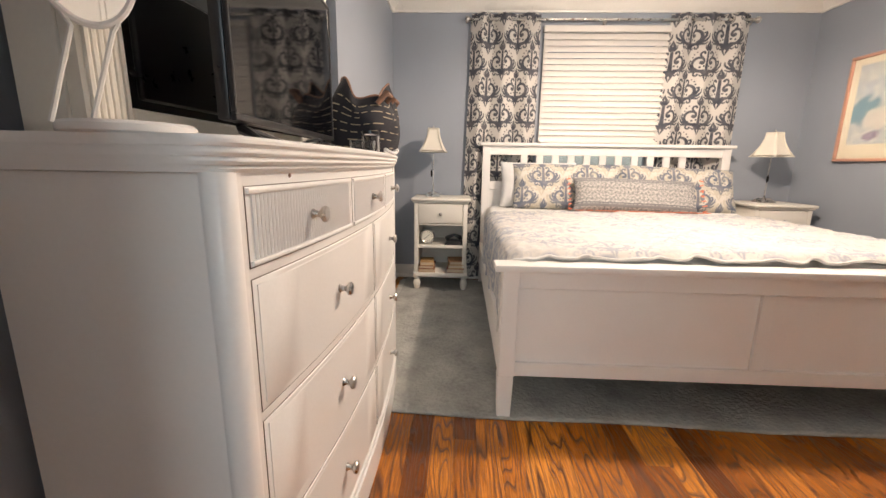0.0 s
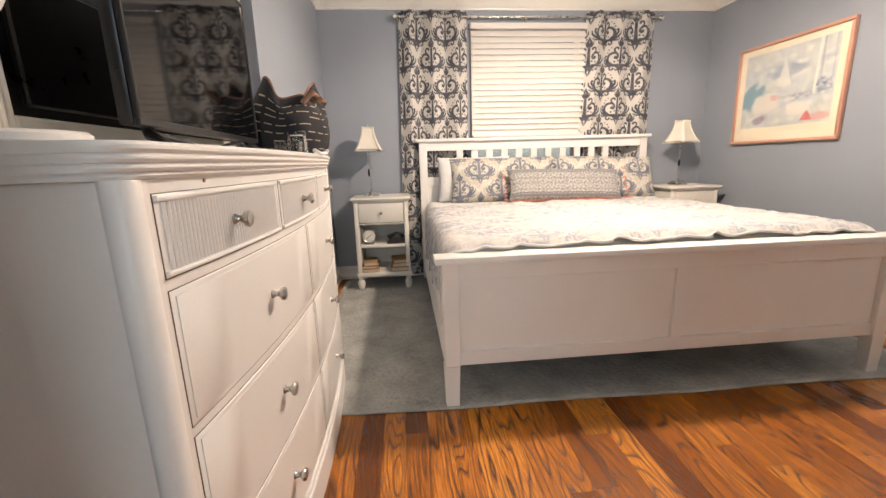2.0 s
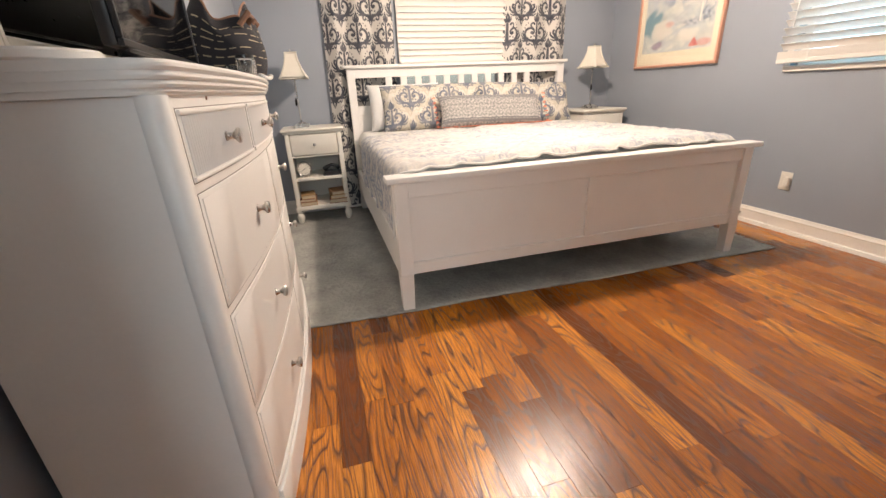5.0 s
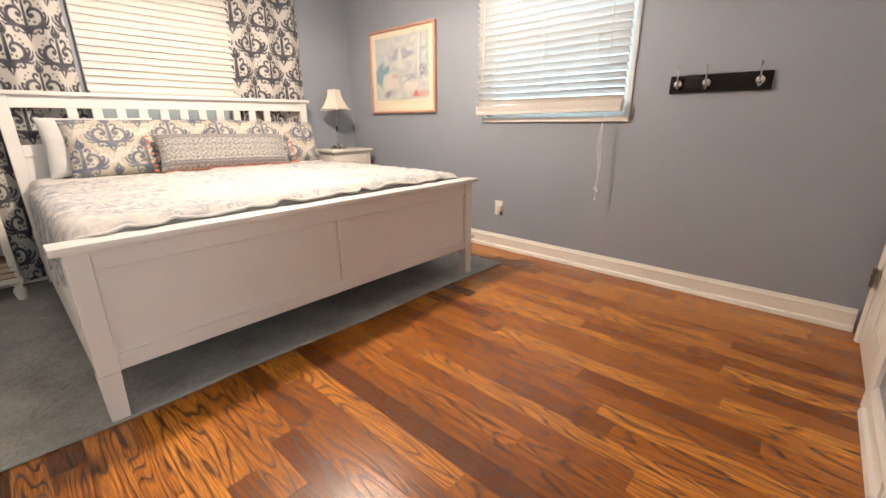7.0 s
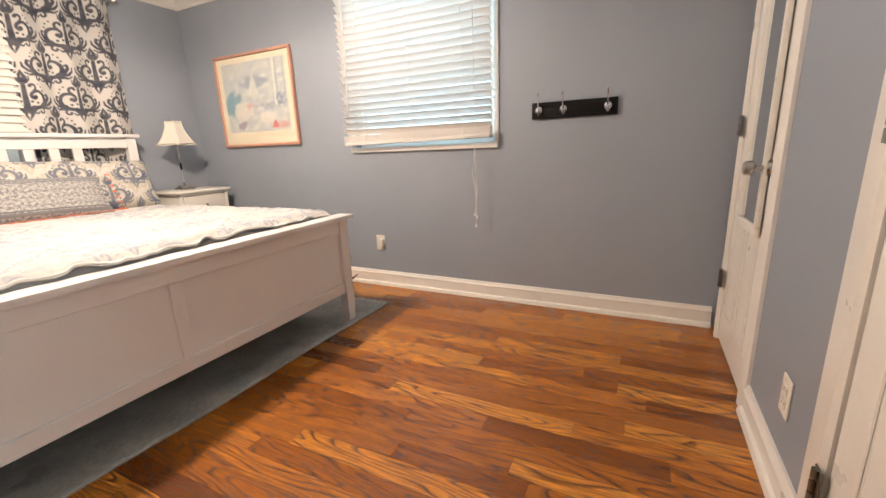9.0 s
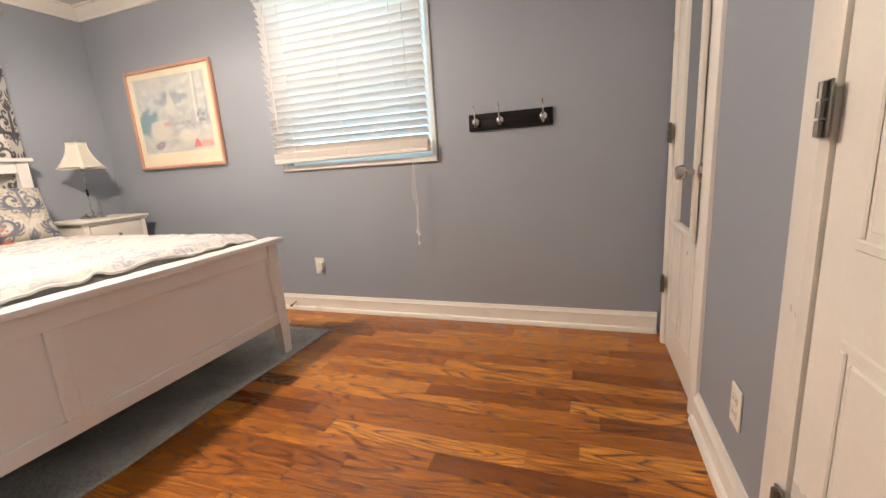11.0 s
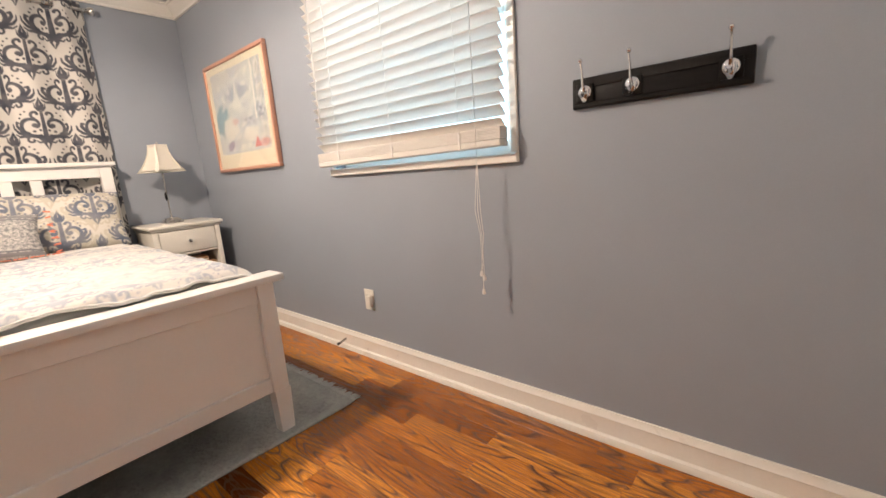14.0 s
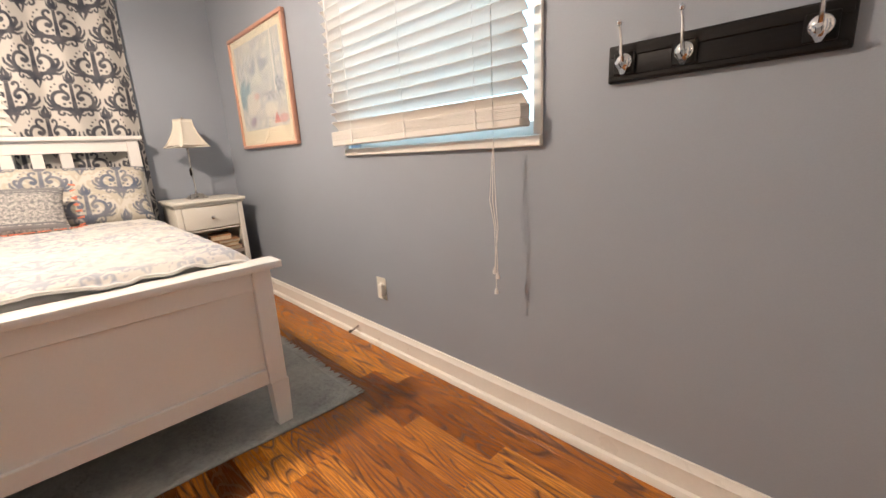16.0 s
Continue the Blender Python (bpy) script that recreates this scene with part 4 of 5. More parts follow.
for x0, stack in ((-0.195, ((0.13, 0.19, 0.028, 2), (0.12, 0.18, 0.024, -5), (0.11, 0.17, 0.03, 4))), (0.04, ((0.14, 0.2, 0.034, -2), (0.13, 0.19, 0.03, 3), (0.12, 0.18, 0.028, 8)))):
    z = 0.152
    for i, (w, d, h, yw) in enumerate(stack):
        book(x0, 3.40, z, w, d, h, yw, BOOKS[(i + (x0 > 0)) % 3])
        z += h
for zz, items in ((0.374, ((2.55, 0.17, 0.2, 0.03, 6, 1), (2.55, 0.16, 0.19, 0.026, -4, 2), (2.55, 0.15, 0.19, 0.024, 9, 0), (2.53, 0.13, 0.18, 0.034, -8, 0))), (0.152, ((2.52, 0.18, 0.2, 0.035, 3, 1), (2.53, 0.17, 0.19, 0.03, -5, 2)))):
    z = zz
    for x, w, d, h, yw, k in items:
        book(x, 3.39, z, w, d, h, yw, BOOKS[k])
        z += h

# ---- the dresser ----
DY0, DY1 = 0.733, 2.127
DM, DH = (DY0 + DY1) / 2, (DY1 - DY0) / 2
DBACK = -0.595


def bow(y, out=0.0):
    """The front's line: bowed outwards in the middle."""
    return -0.250 + 0.053 * (1 - ((y - DM) / DH) ** 2) + out


def bowed(y0, y1, z0, z1, back, out, n=18, bevel=0.0, rnd_c=0.0):
    """A block whose front follows the bow."""
    bm = bmesh.new()
    ys = [y0 + (y1 - y0) * i / n for i in range(n + 1)]
    turn = lambda y: 0.0
    if rnd_c:
        arc = [rnd_c * (1 - math.cos(k * math.pi / 20)) for k in range(10)]
        ys = [y0 + a for a in arc] + [y0 + rnd_c + (y1 - y0 - 2 * rnd_c) * i / n for i in range(n + 1)] + [y1 - a for a in reversed(arc)]
        turn = lambda y: rnd_c - math.sqrt(max(0.0, rnd_c ** 2 - max(0.0, rnd_c - min(y - y0, y1 - y)) ** 2))
    cols = []
    for y in ys:
        e = bevel if (y in (y0, y1) and not rnd_c) else 0.0
        e, cut = e + turn(y), turn(y)
        prof = [(back, z0), (bow(y, out - bevel - cut), z0), (bow(y, out - e), z0 + bevel), (bow(y, out - e), z1 - bevel), (bow(y, out - bevel - cut), z1), (back, z1)] if bevel else [(back, z0), (bow(y, out), z0), (bow(y, out), z1), (back, z1)]
        cols.append([bm.verts.new((x, y, z)) for x, z in prof])
    k = len(cols[0])
    for a, b in zip(cols, cols[1:]):
        for i in range(k):
            bm.faces.new((a[i], a[(i + 1) % k], b[(i + 1) % k], b[i]))
    bm.faces.new(cols[0])
    bm.faces.new(cols[-1])
    return bm


dresser = thing("dresser", (-0.36, DM, 0), "tall white bow-front dresser with nine knobbed drawers", "dresser")
part("carcass", bowed(DY0 + 0.03, DY1 - 0.03, 0.07, 1.014, DBACK, -0.006), WHITE, dresser)
for y0, y1 in ((DY0 + 0.008, DY0 + 0.03), (DY1 - 0.03, DY1 - 0.008)):
    part("side_panel", box(DBACK, -0.276, y0, y1, 0.0, 1.014, 0.002), WHITE, dresser)
for yc in (DY0 + 0.026, DY1 - 0.026):
    bm = lathe([(0.023, 0.0), (0.024, 0.002), (0.024, 1.012), (0.023, 1.014)], (-0.268, yc, 0), n=28)
    part("corner_post", bm, WHITE, dresser)
    bm = box(-0.31, -0.246, yc - 0.022 if yc > 1 else yc, yc if yc > 1 else yc + 0.022, 0.0, 1.014, 0.001)
    part("post_return", bm, WHITE, dresser)
for i, (z0, z1, o) in enumerate(((1.014, 1.024, 0.006), (1.024, 1.036, 0.012), (1.036, 1.049, 0.016), (1.049, 1.064, 0.019))):
    bm = bowed(DY0 - o * 0.7, DY1 + o * 0.7, z0, z1, DBACK, o, 30, 0.005, 0.05)
    part("top_moulding" if i < 3 else "top", bm, WHITE, dresser)
part("plinth", bowed(DY0 + 0.06, DY1 - 0.06, 0.0, 0.105, DBACK, 0.006, 24, 0.003), WHITE, dresser)
part("plinth_moulding", bowed(DY0 + 0.06, DY1 - 0.06, 0.105, 0.122, DBACK, 0.0, 24, 0.004), WHITE, dresser)
KNOB = [(0.0095, 0.0), (0.0105, 0.002), (0.0075, 0.006), (0.0062, 0.012), (0.0085, 0.017), (0.015, 0.021), (0.0165, 0.026), (0.014, 0.030), (0.001, 0.033)]
ROWS_Z = ((0.868, 0.992), (0.622, 0.848), (0.376, 0.602), (0.130, 0.356))
for r, (z0, z1) in enumerate(ROWS_Z):
    n = 3 if r == 0 else 2
    a, b = DY0 + 0.047, DY1 - 0.047
    step = (b - a) / n
    for c in range(n):
        y0, y1 = a + c * step + 0.008, a + (c + 1) * step - 0.008
        # dark rim proud of the carcass: the gap's shade as colour, no real recess
        part("drawer_gap_shade", bowed(y0 - 0.0014, y1 + 0.0014, z0 - 0.0014, z1 + 0.0014, -0.33, -0.0052, 8), GAP, dresser)
        d = part("drawer", bowed(y0, y1, z0, z1, -0.32, -0.003, 14, 0.0022), WHITE, dresser)
        if r == 0:
            yy = y0 + 0.014
            while yy < y1 - 0.014:
                bm = tube([(bow(yy, -0.0035), yy, z0 + 0.012), (bow(yy, -0.0035), yy, z1 - 0.012)], 0.0036, n=6)
                part("reed", bm, WHITE, d)
                yy += 0.0095
            for q0, q1 in ((z0 + 0.002, z0 + 0.010), (z1 - 0.010, z1 - 0.002)):
                part("edge_moulding", bowed(y0 + 0.002, y1 - 0.002, q0, q1, -0.29, 0.002, 10, 0.002), WHITE, d)
        else:
            part("panel_bead", bowed(y0 + 0.010, y1 - 0.010, z0 + 0.010, z1 - 0.010, -0.30, -0.0022, 10, 0.0007), WHITE, d)
        yc, zc = (y0 + y1) / 2 - (0.02 if n == 3 else 0.0), (z0 + z1) / 2
        part("knob", lathe(KNOB, (bow(yc, -0.003 if r else 0.0), yc, zc), "x", 20), NICKEL, d, "turned brushed nickel knob")
part("chip", lathe([(0.004, -0.001), (0.003, 0.0012)], (bow(0.88, 0.012), 0.88, 1.007), "x", 7), TAN, dresser, "brown chip in the paint")

# framed mirror behind the television
vm = thing("vanity_mirror", (-0.55, 1.33, 1.064), "large dresser mirror in a fluted white frame", "mirror")
XM = -0.517
for y0, y1 in ((0.815, 0.90), (1.86, 1.945)):
    c = part("column", box(XM, XM + 0.03, y0, y1, 1.064, 1.96, 0.004), CREAM, vm, "fluted white column")
    for i in range(6):
        yy = y0 + 0.011 + i * (y1 - y0 - 0.022) / 5
        part("flute", tube([(XM + 0.031, yy, 1.09), (XM + 0.031, yy, 1.93)], 0.0055, n=8), CREAM, c)
part("bottom_rail", box(XM, XM + 0.032, 0.90, 1.91, 1.064, 1.115, 0.004), CREAM, vm)
part("top_rail", box(XM, XM + 0.036, 0.80, 1.96, 1.96, 2.03, 0.006), CREAM, vm)
part("back_board", box(-0.594, XM, 0.815, 1.945, 1.064, 1.96, 0.002), CREAM, vm)
part("glass", box(XM, XM + 0.008, 0.90, 1.86, 1.115, 1.96, 0), MIRROR, vm, "silvered mirror glass")

# television
TA, TB = Vector((-0.353, 0.934, 0)), Vector((-0.385, 1.62, 0))
tv = thing("television", (-0.37, 1.28, 1.034), "black flat-screen television on the dresser, switched off", "television")
tm = Matrix.Translation((TA.x, TA.y, 1.074)) @ Matrix.Rotation(math.atan2(TB.y - TA.y, TB.x - TA.x), 4, "Z")
TW = (TB - TA).length


def tvpart(name, bm, mat, label=""):
    bmesh.ops.transform(bm, matrix=tm, verts=bm.verts)
    return part(name, bm, mat, tv, label)


tvpart("housing", box(0, TW, 0.004, 0.03, 0, 0.425, 0.006, seg=2), BLACK)
bm = box(0, TW, -0.006, 0.004, 0, 0.014, 0.002)
for q in ((0, TW, 0.416, 0.425), (0, 0.009, 0.014, 0.416), (TW - 0.009, TW, 0.014, 0.416)):
    box(q[0], q[1], -0.006, 0.004, q[2], q[3], 0.002, bm)
tvpart("bezel", bm, BLACK)
tvpart("screen", box(0.009, TW - 0.009, -0.003, 0.0035, 0.014, 0.416, 0), SCREEN, "dark glossy screen")
tvpart("rear_box", box(0.12, TW - 0.12, 0.03, 0.045, 0.05, 0.30, 0.004), BLACK)
for f in (0.10, 0.90):
    bm = tube([(f * TW, 0.02, 0.005), (f * TW, 0.016, -0.012), (f * TW - 0.07, -0.055, -0.037)], [0.012, 0.011, 0.005], n=8)
    tube([(f * TW, 0.016, -0.012), (f * TW + 0.08, -0.045, -0.037)], [0.011, 0.006], bm, 8)
    tvpart("foot", bm, BLACK)
cb = thing("cable", (-0.36, 1.45, 1.066), "black power cable lying loose behind the television", "cable")
pts = [(-0.36 + 0.05 * math.sin(t * 2.1), 1.25 + 0.085 * t, 1.069 + 0.02 * max(0, math.sin(t * 2.7))) for t in np.linspace(0, 4.5, 40)]
part("lead", tube(pts, 0.0035, n=6), BLACK, cb)

# round make-up mirror on its stand
mk = thing("makeup_mirror", (-0.405, 0.778, 1.064), "round white make-up mirror on a disc base", "mirror")
part("base", lathe([(0.078, 0), (0.082, 0.003), (0.082, 0.012), (0.078, 0.016), (0.002, 0.0165)], (-0.405, 0.778, 1.064), n=40), WHITE, mk)
cz = Vector((-0.438, 0.775, 1.292))
n = Vector((0.70, -0.70, -0.12)).normalized()
side_v = n.cross(Vector((0, 0, 1))).normalized()
up_v = side_v.cross(n)
ring = [cz + (side_v * math.cos(a) + up_v * math.sin(a) * 1.5) * 0.054 for a in np.linspace(0, 2 * math.pi, 41)]
part("ring", tube(ring, 0.0055, n=8), WHITE, mk)
bm = bmesh.new()
bm.faces.new([bm.verts.new(q) for q in ring[:-1]])
g = bmesh.ops.extrude_face_region(bm, geom=bm.faces[:])
bmesh.ops.translate(bm, vec=n * 0.004, verts=[v for v in g["geom"] if isinstance(v, bmesh.types.BMVert)])
part("glass", bm, MIRROR, mk, "round mirror glass")
bt = cz - up_v * 0.081
for s in (-1, 1):
    part("leg", tube([Vector((-0.467 + 0.016 * s, 0.752 + 0.014 * s, 1.079)), bt - side_v * 0.022 * s + Vector((0, 0, -0.006)), bt - side_v * 0.034 * s + up_v * 0.018], 0.0036, n=7), WHITE, mk)

# tote bag
bag = thing("tote_bag", (-0.33, 1.91, 1.064), "slouchy black canvas tote bag with gold print", "bag")
nu, nv = 72, 34
a, v = np.meshgrid(np.linspace(0, 2 * math.pi, nu), np.linspace(0, 1, nv))
rx = 0.135 * (1 - 0.32 * v ** 2) * (0.80 + 0.25 * np.sin(np.clip(v * 3.0, 0, 3.14)))
ry = 0.19 * (1 - 0.16 * v ** 2) * (0.84 + 0.2 * np.sin(np.clip(v * 3.0, 0, 3.14)))
sq = 1 / np.power(np.abs(np.cos(a)) ** 3 + np.abs(np.sin(a)) ** 3, 1 / 3)
bx = -0.325 + rx * np.cos(a) * sq + 0.008 * np.sin(5 * a + 6 * v) * v
by = 1.905 + ry * np.sin(a) * sq + 0.01 * np.sin(4 * a + 5 * v + 1) * v
bz = 1.066 + 0.235 * v * (1 + 0.16 * np.sin(a * 2 + 0.6) * v + 0.05 * np.sin(5 * a))
body = sheet("body", np.stack([bx, by, bz], -1), None, BAGM, bag, 0.003)
part("bottom", lathe([(0.11, 0), (0.11, 0.003)], (-0.325, 1.905, 1.0645), n=30), BAGM, bag)
part("lining", lathe([(0.09, 0.0), (0.07, 0.03), (0.03, 0.05), (0.001, 0.052)], (-0.33, 1.91, 1.225), n=24), NAVY, bag, "navy lining")
part("rim", tube(np.stack([bx[-1], by[-1], bz[-1]], -1).tolist(), 0.004, n=6), TAN, bag)
for s, yy in ((1, 1.82), (1, 1.98)):
    hx = -0.25
    pts = [(hx, yy - 0.055, 1.245), (hx + 0.035, yy - 0.045, 1.285), (hx + 0.025, yy, 1.33 - 0.04 * (yy > 1.8)), (hx + 0.035, yy + 0.045, 1.285), (hx, yy + 0.055, 1.245)]
    bm = tube(pts, 0.010, n=8)
    part("handle", bm, TAN, bag, "tan leather handle")
rb = random.Random(2)
for row in range(7):
    f = 0.12 + row * 0.115
    i = int(f * (nv - 1))
    k = 2
    while k < nu - 3:
        ln = rb.choice((2, 3))
        if rb.random() < 0.85:
            bm = bmesh.new()
            lo, hi = [], []
            for j in range(k, min(k + ln, nu - 1) + 1):
                nrm = Vector((bx[i, j] + 0.325, by[i, j] - 1.905, 0)).normalized() * 0.0012
                lo.append(bm.verts.new(Vector((bx[i, j], by[i, j], bz[i, j])) + nrm))
                hi.append(bm.verts.new(Vector((bx[i, j] * 0.5 + bx[i + 1, j] * 0.5, by[i, j] * 0.5 + by[i + 1, j] * 0.5, bz[i, j] * 0.45 + bz[i + 1, j] * 0.55)) + nrm))
            for j in range(len(lo) - 1):
                bm.faces.new((lo[j], lo[j + 1], hi[j + 1], hi[j]))
            part("printed_bar", bm, GOLD, body, "faded gold lettering bar")
        k += ln + 1

# glass jar and cup by the bag
jar = thing("glass_jar", (-0.225, 1.53, 1.064), "small clear glass jar with lid on the dresser", "jar")
part("body", lathe([(0.026, 0), (0.029, 0.003), (0.029, 0.05), (0.026, 0.054), (0.0245, 0.05), (0.0245, 0.005), (0.001, 0.004)], (-0.225, 1.53, 1.065), n=24), GLASS, jar)
part("lid", lathe([(0.027, 0.055), (0.027, 0.064), (0.001, 0.066)], (-0.225, 1.53, 1.065), n=24), BLACK, jar, "dark jar lid")
dish = thing("glass_dish", (-0.23, 1.44, 1.064), "low clear glass dish on the dresser", "dish")
part("body", lathe([(0.030, 0), (0.036, 0.004), (0.040, 0.03), (0.037, 0.03), (0.033, 0.006), (0.001, 0.005)], (-0.23, 1.44, 1.065), n=24), GLASS, dish)
cup = thing("ribbon", (-0.185, 1.70, 1.064), "white looped ribbon lying on the dresser edge", "ribbon")
part("loop", tube([(-0.19 + 0.02 * math.cos(t), 1.71 + 0.055 * math.sin(t), 1.072 + 0.006 * math.sin(2 * t)) for t in np.linspace(0, 6.1, 30)], 0.006, n=8), WHITE, cup)

dresser.scale = (1, 1, 0.972)
for ob in (dresser, vm, cb, jar, dish, cup, bag):
    ob.location += Vector((0.003, -0.036, 0 if ob is dresser else -0.030))
mk.location += Vector((0.0, -0.02, -0.030))

# ---- on the east wall ----
pic = thing("framed_picture", (XE, 2.925, 1.062), "pale harbour watercolour print in a rose-gilt frame", "picture")
PY0, PY1, PZ0, PZ1 = 2.505, 3.345, 1.062, 1.768
for q in ((PY0, PY1, PZ0, PZ0 + 0.022), (PY0, PY1, PZ1 - 0.022, PZ1), (PY0, PY0 + 0.022, PZ0 + 0.022, PZ1 - 0.022), (PY1 - 0.022, PY1, PZ0 + 0.022, PZ1 - 0.022)):
    part("frame", box(XE - 0.03, XE - 0.002, q[0], q[1], q[2], q[3], 0.005, seg=2), PINK, pic)
part("mount", box(XE - 0.016, XE - 0.004, PY0 + 0.022, PY1 - 0.022, PZ0 + 0.022, PZ1 - 0.022, 0), surface("cream_mount_board", (0.72, 0.66, 0.50), 0.7, 0.03, 6, 200, 0.05), pic, "cream mount board")
na, nz = 260, 220
u, v = np.meshgrid(np.linspace(0, 1, na), np.linspace(0, 1, nz))
img = np.ones((nz, na, 3)) * np.array((0.56, 0.58, 0.56))
n1, n2, n3 = grain(u, v, 14, 1), grain(u, v, 34, 2), grain(u, v, 90, 3)


def wash(c, k):
    global img
    img = img * (1 - k[..., None]) + np.array(c) * k[..., None]


def spot(cx, cy, rx, ry, soft=0.35, rough=0.35):
    d = np.sqrt(((u - cx) / rx) ** 2 + ((v - cy) / ry) ** 2) + rough * 0.5 * n2
    return np.clip((1 - d) / soft, 0, 1)


wash((0.47, 0.53, 0.60), np.clip(0.4 + 0.6 * n1, 0, 1) * 0.8)
wash((0.72, 0.70, 0.64), np.clip(n2, 0, 1) * 0.7)
wash((0.16, 0.33, 0.40), spot(0.12, 0.42, 0.2, 0.2) * 0.8)
wash((0.25, 0.33, 0.42), spot(0.50, 0.70, 0.24, 0.10) * 0.6)
wash((0.70, 0.66, 0.60), spot(0.28, 0.32, 0.18, 0.15, 0.25) * 0.9)
wash((0.62, 0.40, 0.36), spot(0.40, 0.38, 0.07, 0.05) * 0.7)
wash((0.26, 0.20, 0.30), spot(0.24, 0.10, 0.10, 0.07) * 0.7)
wash((0.18, 0.24, 0.32), spot(0.90, 0.44, 0.11, 0.12) * np.clip(0.5 + n3, 0, 1) * 0.8)
wash((0.20, 0.26, 0.34), spot(0.70, 0.36, 0.22, 0.05) * np.clip(0.4 + n3, 0, 1) * 0.7)
wash((0.74, 0.72, 0.66), ((np.abs(u - 0.80 - 0.03 * v) < 0.012) & (v > 0.35)) * 0.9)
wash((0.30, 0.36, 0.42), ((np.abs(u - 0.86) < 0.006) & (v > 0.5)) * 0.7)
wash((0.32, 0.38, 0.44), ((np.abs(u - 0.97) < 0.006) & (v > 0.5)) * 0.6)
wash((0.30, 0.36, 0.42), ((np.abs(v - 0.76) < 0.006) & (u > 0.83)) * 0.6)
sail = (v > 0.52) & (v < 0.84) & (np.abs(u - 0.48) < (0.84 - v) * 0.28)
wash((0.70, 0.69, 0.63), sail * 0.75)
red = (v > 0.04) & (v < 0.17) & (np.abs(u - 0.77) < (0.17 - v) * 0.5)
wash((0.62, 0.16, 0.14), red * 0.85)
wash((0.66, 0.36, 0.32), spot(0.90, 0.08, 0.10, 0.06) * 0.7)
wash((0.74, 0.71, 0.64), spot(0.66, 0.20, 0.16, 0.10) * 0.8)
py = PY1 - 0.075 - u * (PY1 - PY0 - 0.15)
pz = PZ0 + 0.115 + v * (PZ1 - PZ0 - 0.18)
sheet("print", np.stack([np.full_like(py, XE - 0.0168), py, pz], -1), np.clip(img, 0.02, 0.8) ** 1.25, PRINT, pic, label="soft blue and pink watercolour")
pane = part("glazing", box(XE - 0.0215, XE - 0.0195, PY0 + 0.022, PY1 - 0.022, PZ0 + 0.022, PZ1 - 0.022, 0), GLASS, pic)
pane.visible_shadow = False

rack = thing("coat_rack", (XE, 0.506, 1.130), "black wooden wall rack with three chrome hooks", "coat rack")
RY0, RY1, RZ0, RZ1 = 0.272, 0.725, 1.127, 1.216
bm = box(XE - 0.018, XE - 0.001, RY0, RY1, RZ0, RZ1, 0.004, seg=2)
part("board", bm, EBONY, rack)
for q in ((RY0 + 0.005, RY1 - 0.005, RZ1 - 0.03, RZ1 - 0.003), (RY0 + 0.005, RY1 - 0.005, RZ0 + 0.003, RZ0 + 0.016)):
    part("board_edge", box(XE - 0.022, XE - 0.0175, q[0], q[1], q[2], q[3], 0.002), EBONY, rack)
for y in (0.683, 0.549, 0.320):
    zc = RZ0 + 0.046
    part("hook_block", box(XE - 0.026, XE - 0.0175, y - 0.026, y + 0.026, zc - 0.028, zc + 0.024, 0.003), EBONY, rack)
    bm = lathe([(0.019, 0), (0.020, 0.002), (0.017, 0.006), (0.008, 0.009), (0.001, 0.010)], (XE - 0.026, y, zc), "-x", 18)
    frustum((XE - 0.029, y), (0.003, 0.004), (0.004, 0.017), zc - 0.03, zc - 0.004, bm)
    h = part("hook", bm, CHROME, rack, "polished chrome double hook")
    part("upper_prong", tube([(XE - 0.032, y, zc), (XE - 0.045, y, zc + 0.022), (XE - 0.048, y, zc + 0.05), (XE - 0.060, y, zc + 0.078)], [0.005, 0.0042, 0.0036, 0.0034], n=10), CHROME, h)
    part("ball", lathe([(0.001, -0.007), (0.005, -0.005), (0.007, 0), (0.005, 0.005), (0.001, 0.007)], (XE - 0.061, y, zc + 0.083), n=14), CHROME, h)
    part("lower_prong", tube([(XE - 0.032, y, zc - 0.004), (XE - 0.05, y, zc - 0.014), (XE - 0.066, y, zc - 0.006)], [0.006, 0.0055, 0.005], n=10), CHROME, h)


def outlet(name, c, axis, label):
    """A duplex cover plate."""
    o = thing(name, c, label, "wall outlet")
    x, y, z = c
    if axis == "x":
        bx = lambda a, b, d0, d1, z0, z1, bev=0.001: box(x - d1, x - d0, y + a, y + b, z + z0, z + z1, bev)
    else:
        bx = lambda a, b, d0, d1, z0, z1, bev=0.001: box(x + a, x + b, y + d0, y + d1, z + z0, z + z1, bev)
    part("plate", bx(-0.036, 0.036, 0.0005, 0.006, -0.057, 0.057, 0.002), PLATE, o)
    for dz in (-0.02, 0.02):
        s = part("socket", bx(-0.017, 0.017, 0.006, 0.008, dz - 0.014, dz + 0.014, 0.003), PLATE, o)
        for da in (-0.007, 0.007):
            part("slot", bx(da - 0.001, da + 0.001, 0.0078, 0.0084, dz - 0.004, dz + 0.005, 0), BLACK, s)
    return o, bx


o1, bx1 = outlet("wall_outlet", (XE, 1.845, 0.327), "x", "ivory wall outlet with a plug-in night light")
part("night_light", bx1(-0.034, -0.006, 0.008, 0.032, -0.03, 0.03, 0.004), PLATE, o1, "small plug-in light")
outlet("wall_outlet", (1.665, YS, 0.285), "y", "ivory wall outlet plate between the doors")
stop = thing("door_stop", (XE - 0.02, 2.08, 0.05), "small dark spring door stop on the baseboard", "door stop")
part("spring", tube([(XE - 0.017 - 0.05 * t, 2.08 + 0.005 * math.cos(t * 60), 0.06 - 0.012 * t + 0.005 * math.sin(t * 60)) for t in np.linspace(0, 1, 90)], 0.0014, n=5), STEEL, stop)
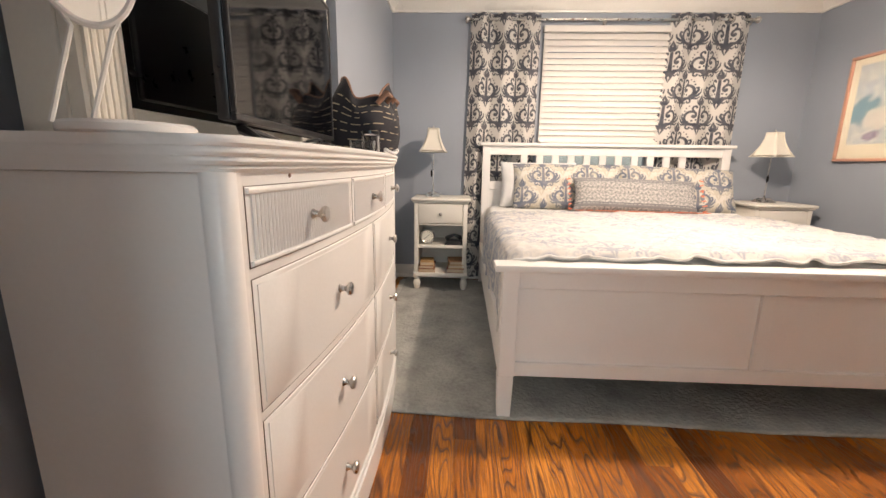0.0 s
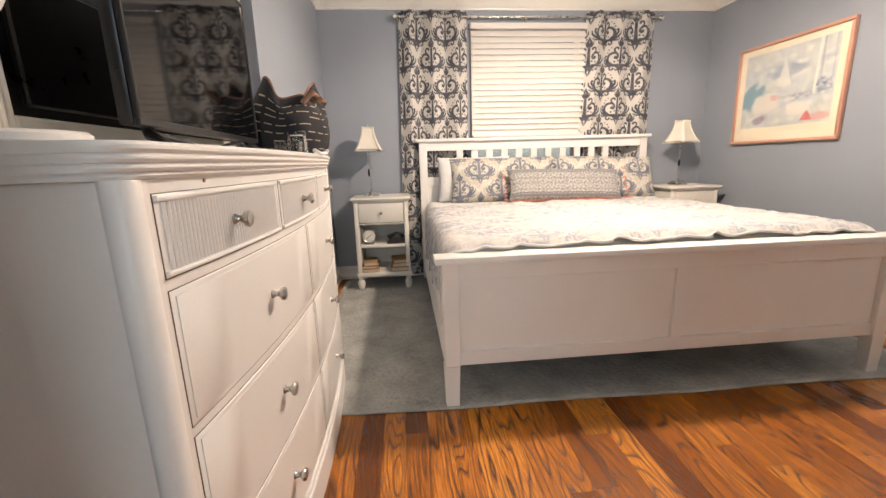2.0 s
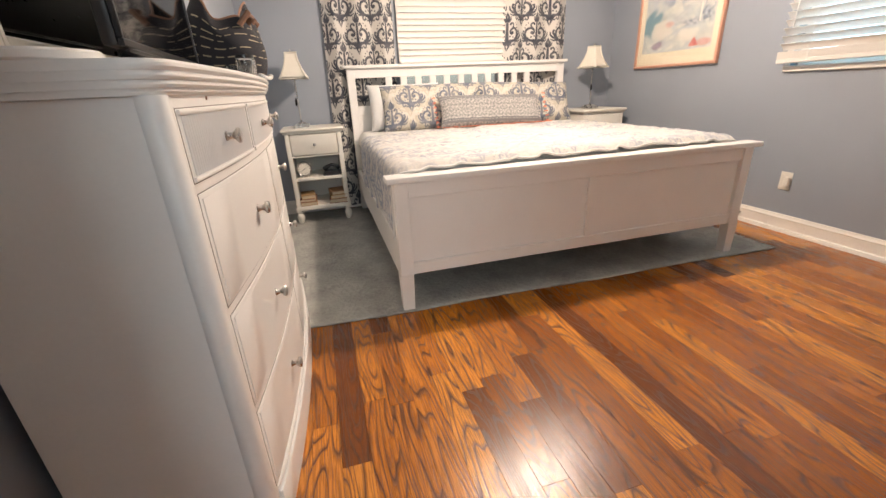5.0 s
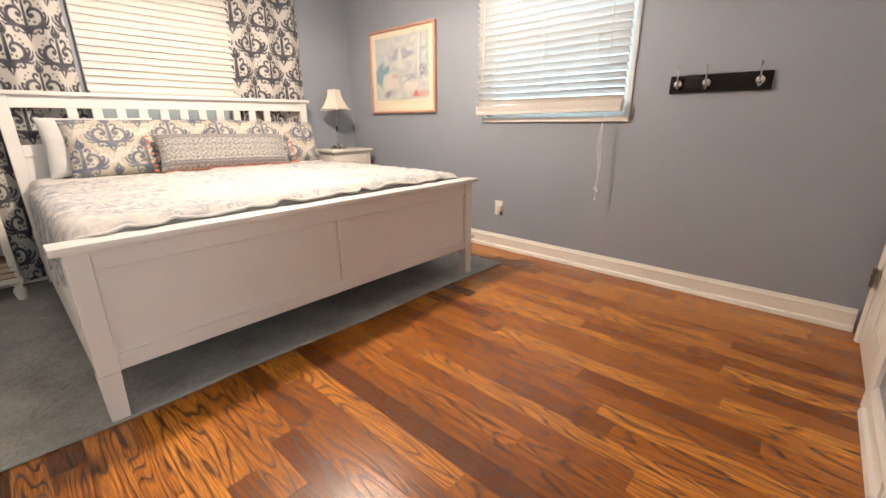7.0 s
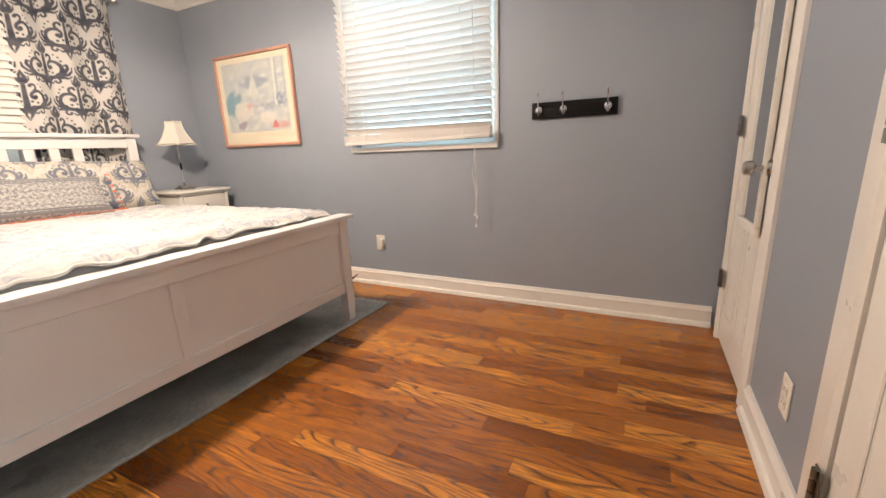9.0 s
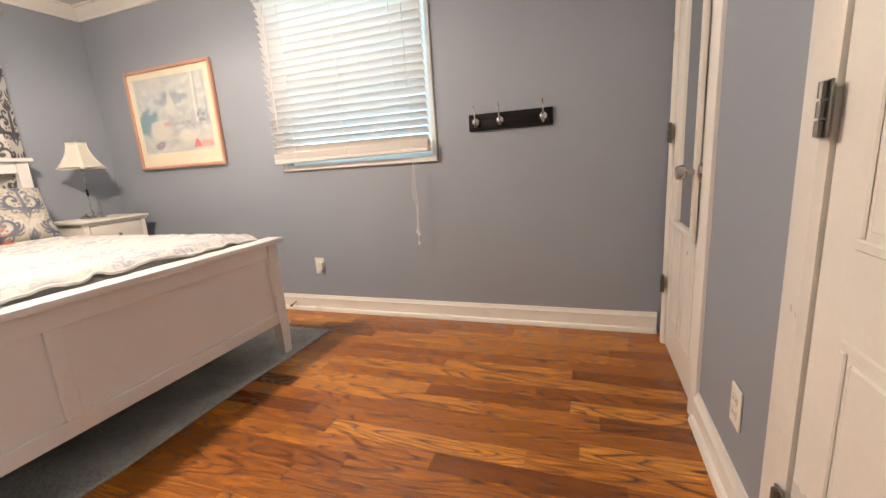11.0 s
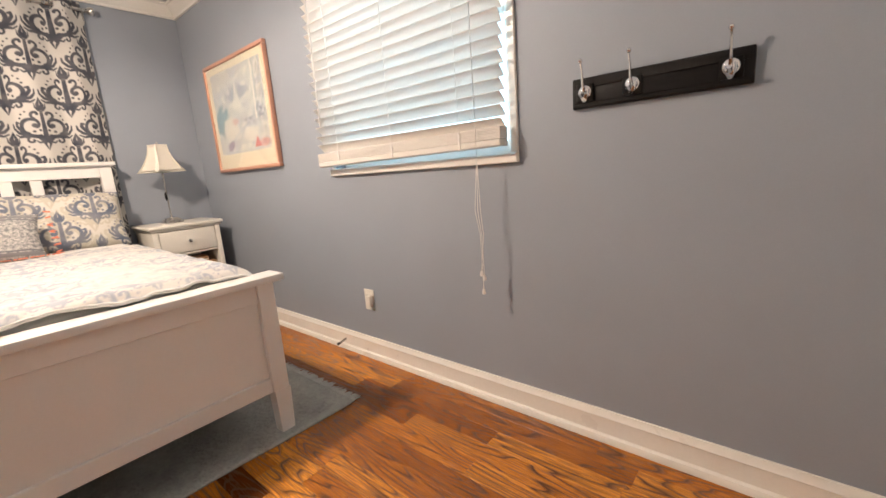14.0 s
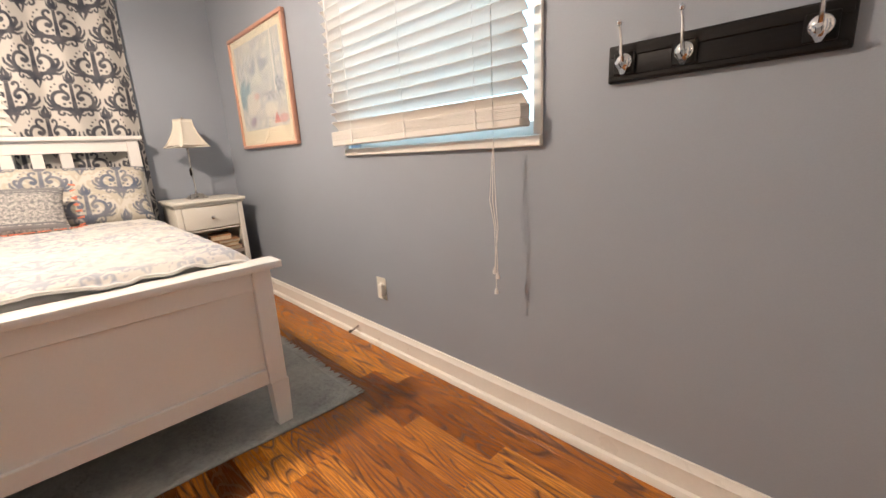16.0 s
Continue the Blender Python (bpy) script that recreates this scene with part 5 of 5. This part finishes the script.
part("tip", lathe([(0.008, 0), (0.009, 0.01), (0.006, 0.014)], (XE - 0.066, 2.08, 0.048), "-x", 12), BLACK, stop)

# ceiling light with pull chain
cl = thing("ceiling_light", (1.25, 2.1, ZC), "ceiling light with opal bowl and pull chain, lit", "ceiling light")
part("canopy", lathe([(0.075, 0), (0.07, -0.03), (0.10, -0.05), (0.12, -0.06)], (1.25, 2.1, ZC), n=30), NICKEL, cl)
bowl = part("bowl", lathe([(0.125, -0.06), (0.13, -0.075), (0.11, -0.11), (0.07, -0.13), (0.001, -0.137)], (1.25, 2.1, ZC), n=30), BULB, cl, "lit opal glass bowl")
part("pull_chain", tube([(1.30, 1.90, ZC), (1.30, 1.90, 1.80)], 0.0012, n=5), NICKEL, cl)
part("chain_bead", lathe([(0.001, 0.02), (0.006, 0.012), (0.006, 0.004), (0.001, 0)], (1.30, 1.90, 1.782), n=10), PLATE, cl)

# ---- rug ----
rug = thing("rug", (1.03, 2.70, 0), "soft grey area rug with fringed ends under the bed", "rug")
RX0, RX1, RYA, RYB = -0.40, 2.455, 1.625, 3.62
nx, ny = 120, 90
u, v = np.meshgrid(np.linspace(0, 1, nx), np.linspace(0, 1, ny))
rxg = RX0 + u * (RX1 - RX0) + 0.006 * np.sin(v * 21)
ryg = RYA + v * (RYB - RYA) + 0.006 * np.sin(u * 17 + 1) - 0.06 * (u - 0.5)
rzg = 0.0085 + 0.0015 * grain(rxg, ryg, 30, 5)
sheet("woven_field", np.stack([rxg, ryg, rzg], -1), None, RUG, rug, 0.007)
bm = bmesh.new()
rf = random.Random(6)
for xe, s in ((RX1, 1), (RX0, -1)):
    y = RYA - 0.03 * s
    while y < RYB - 0.02:
        ln = rf.uniform(0.025, 0.045)
        dy = rf.uniform(-0.012, 0.012)
        tube([(xe - 0.006 * s, y, 0.007), (xe + ln * 0.6 * s, y + dy * 0.5, 0.006), (xe + ln * s, y + dy, 0.004)], [0.0035, 0.003, 0.0018], bm, 4)
        y += rf.uniform(0.005, 0.009)
fr = part("fringe", bm, FRINGE, rug, "cotton fringe")
fr["kind"] = "stuff"

# ---- floor: subfloor and oak strips along the room ----
floor = solo("floor", box(XW - T, XE + T, YS - T, YN + T, -0.08, -0.017, 0), GAP, "glossy stained oak strip floor, honey to dark brown", "floor", kind="structure", smooth=False)
PW = 0.0826
rp = random.Random(12)
cache = {}


def plank_mesh(length, width):
    key = (round(length, 3), round(width, 3))
    if key not in cache:
        g = 0.0001
        bm = box(g, width - g, g, length - g, -0.0165, 0, 0.0004)
        cache[key] = mesh_of("plank", bm, OAK, False)
    return cache[key]


x = XW
LEN = (0.45, 0.6, 0.75, 0.9, 1.05, 1.3)
while x < XE - 0.005:
    w = min(PW, XE - x)
    y = YS - rp.choice(LEN) * rp.choice((0.2, 0.45, 0.7))
    while y < YN - 0.01:
        ln = rp.choice(LEN)
        y0, y1 = max(y, YS), min(y + ln, YN)
        if y1 - y0 > 0.03:
            p = new("plank", plank_mesh(y1 - y0, w))
            p.parent = floor
            p.location = (x, y0, 0)
        y += ln
    x += PW
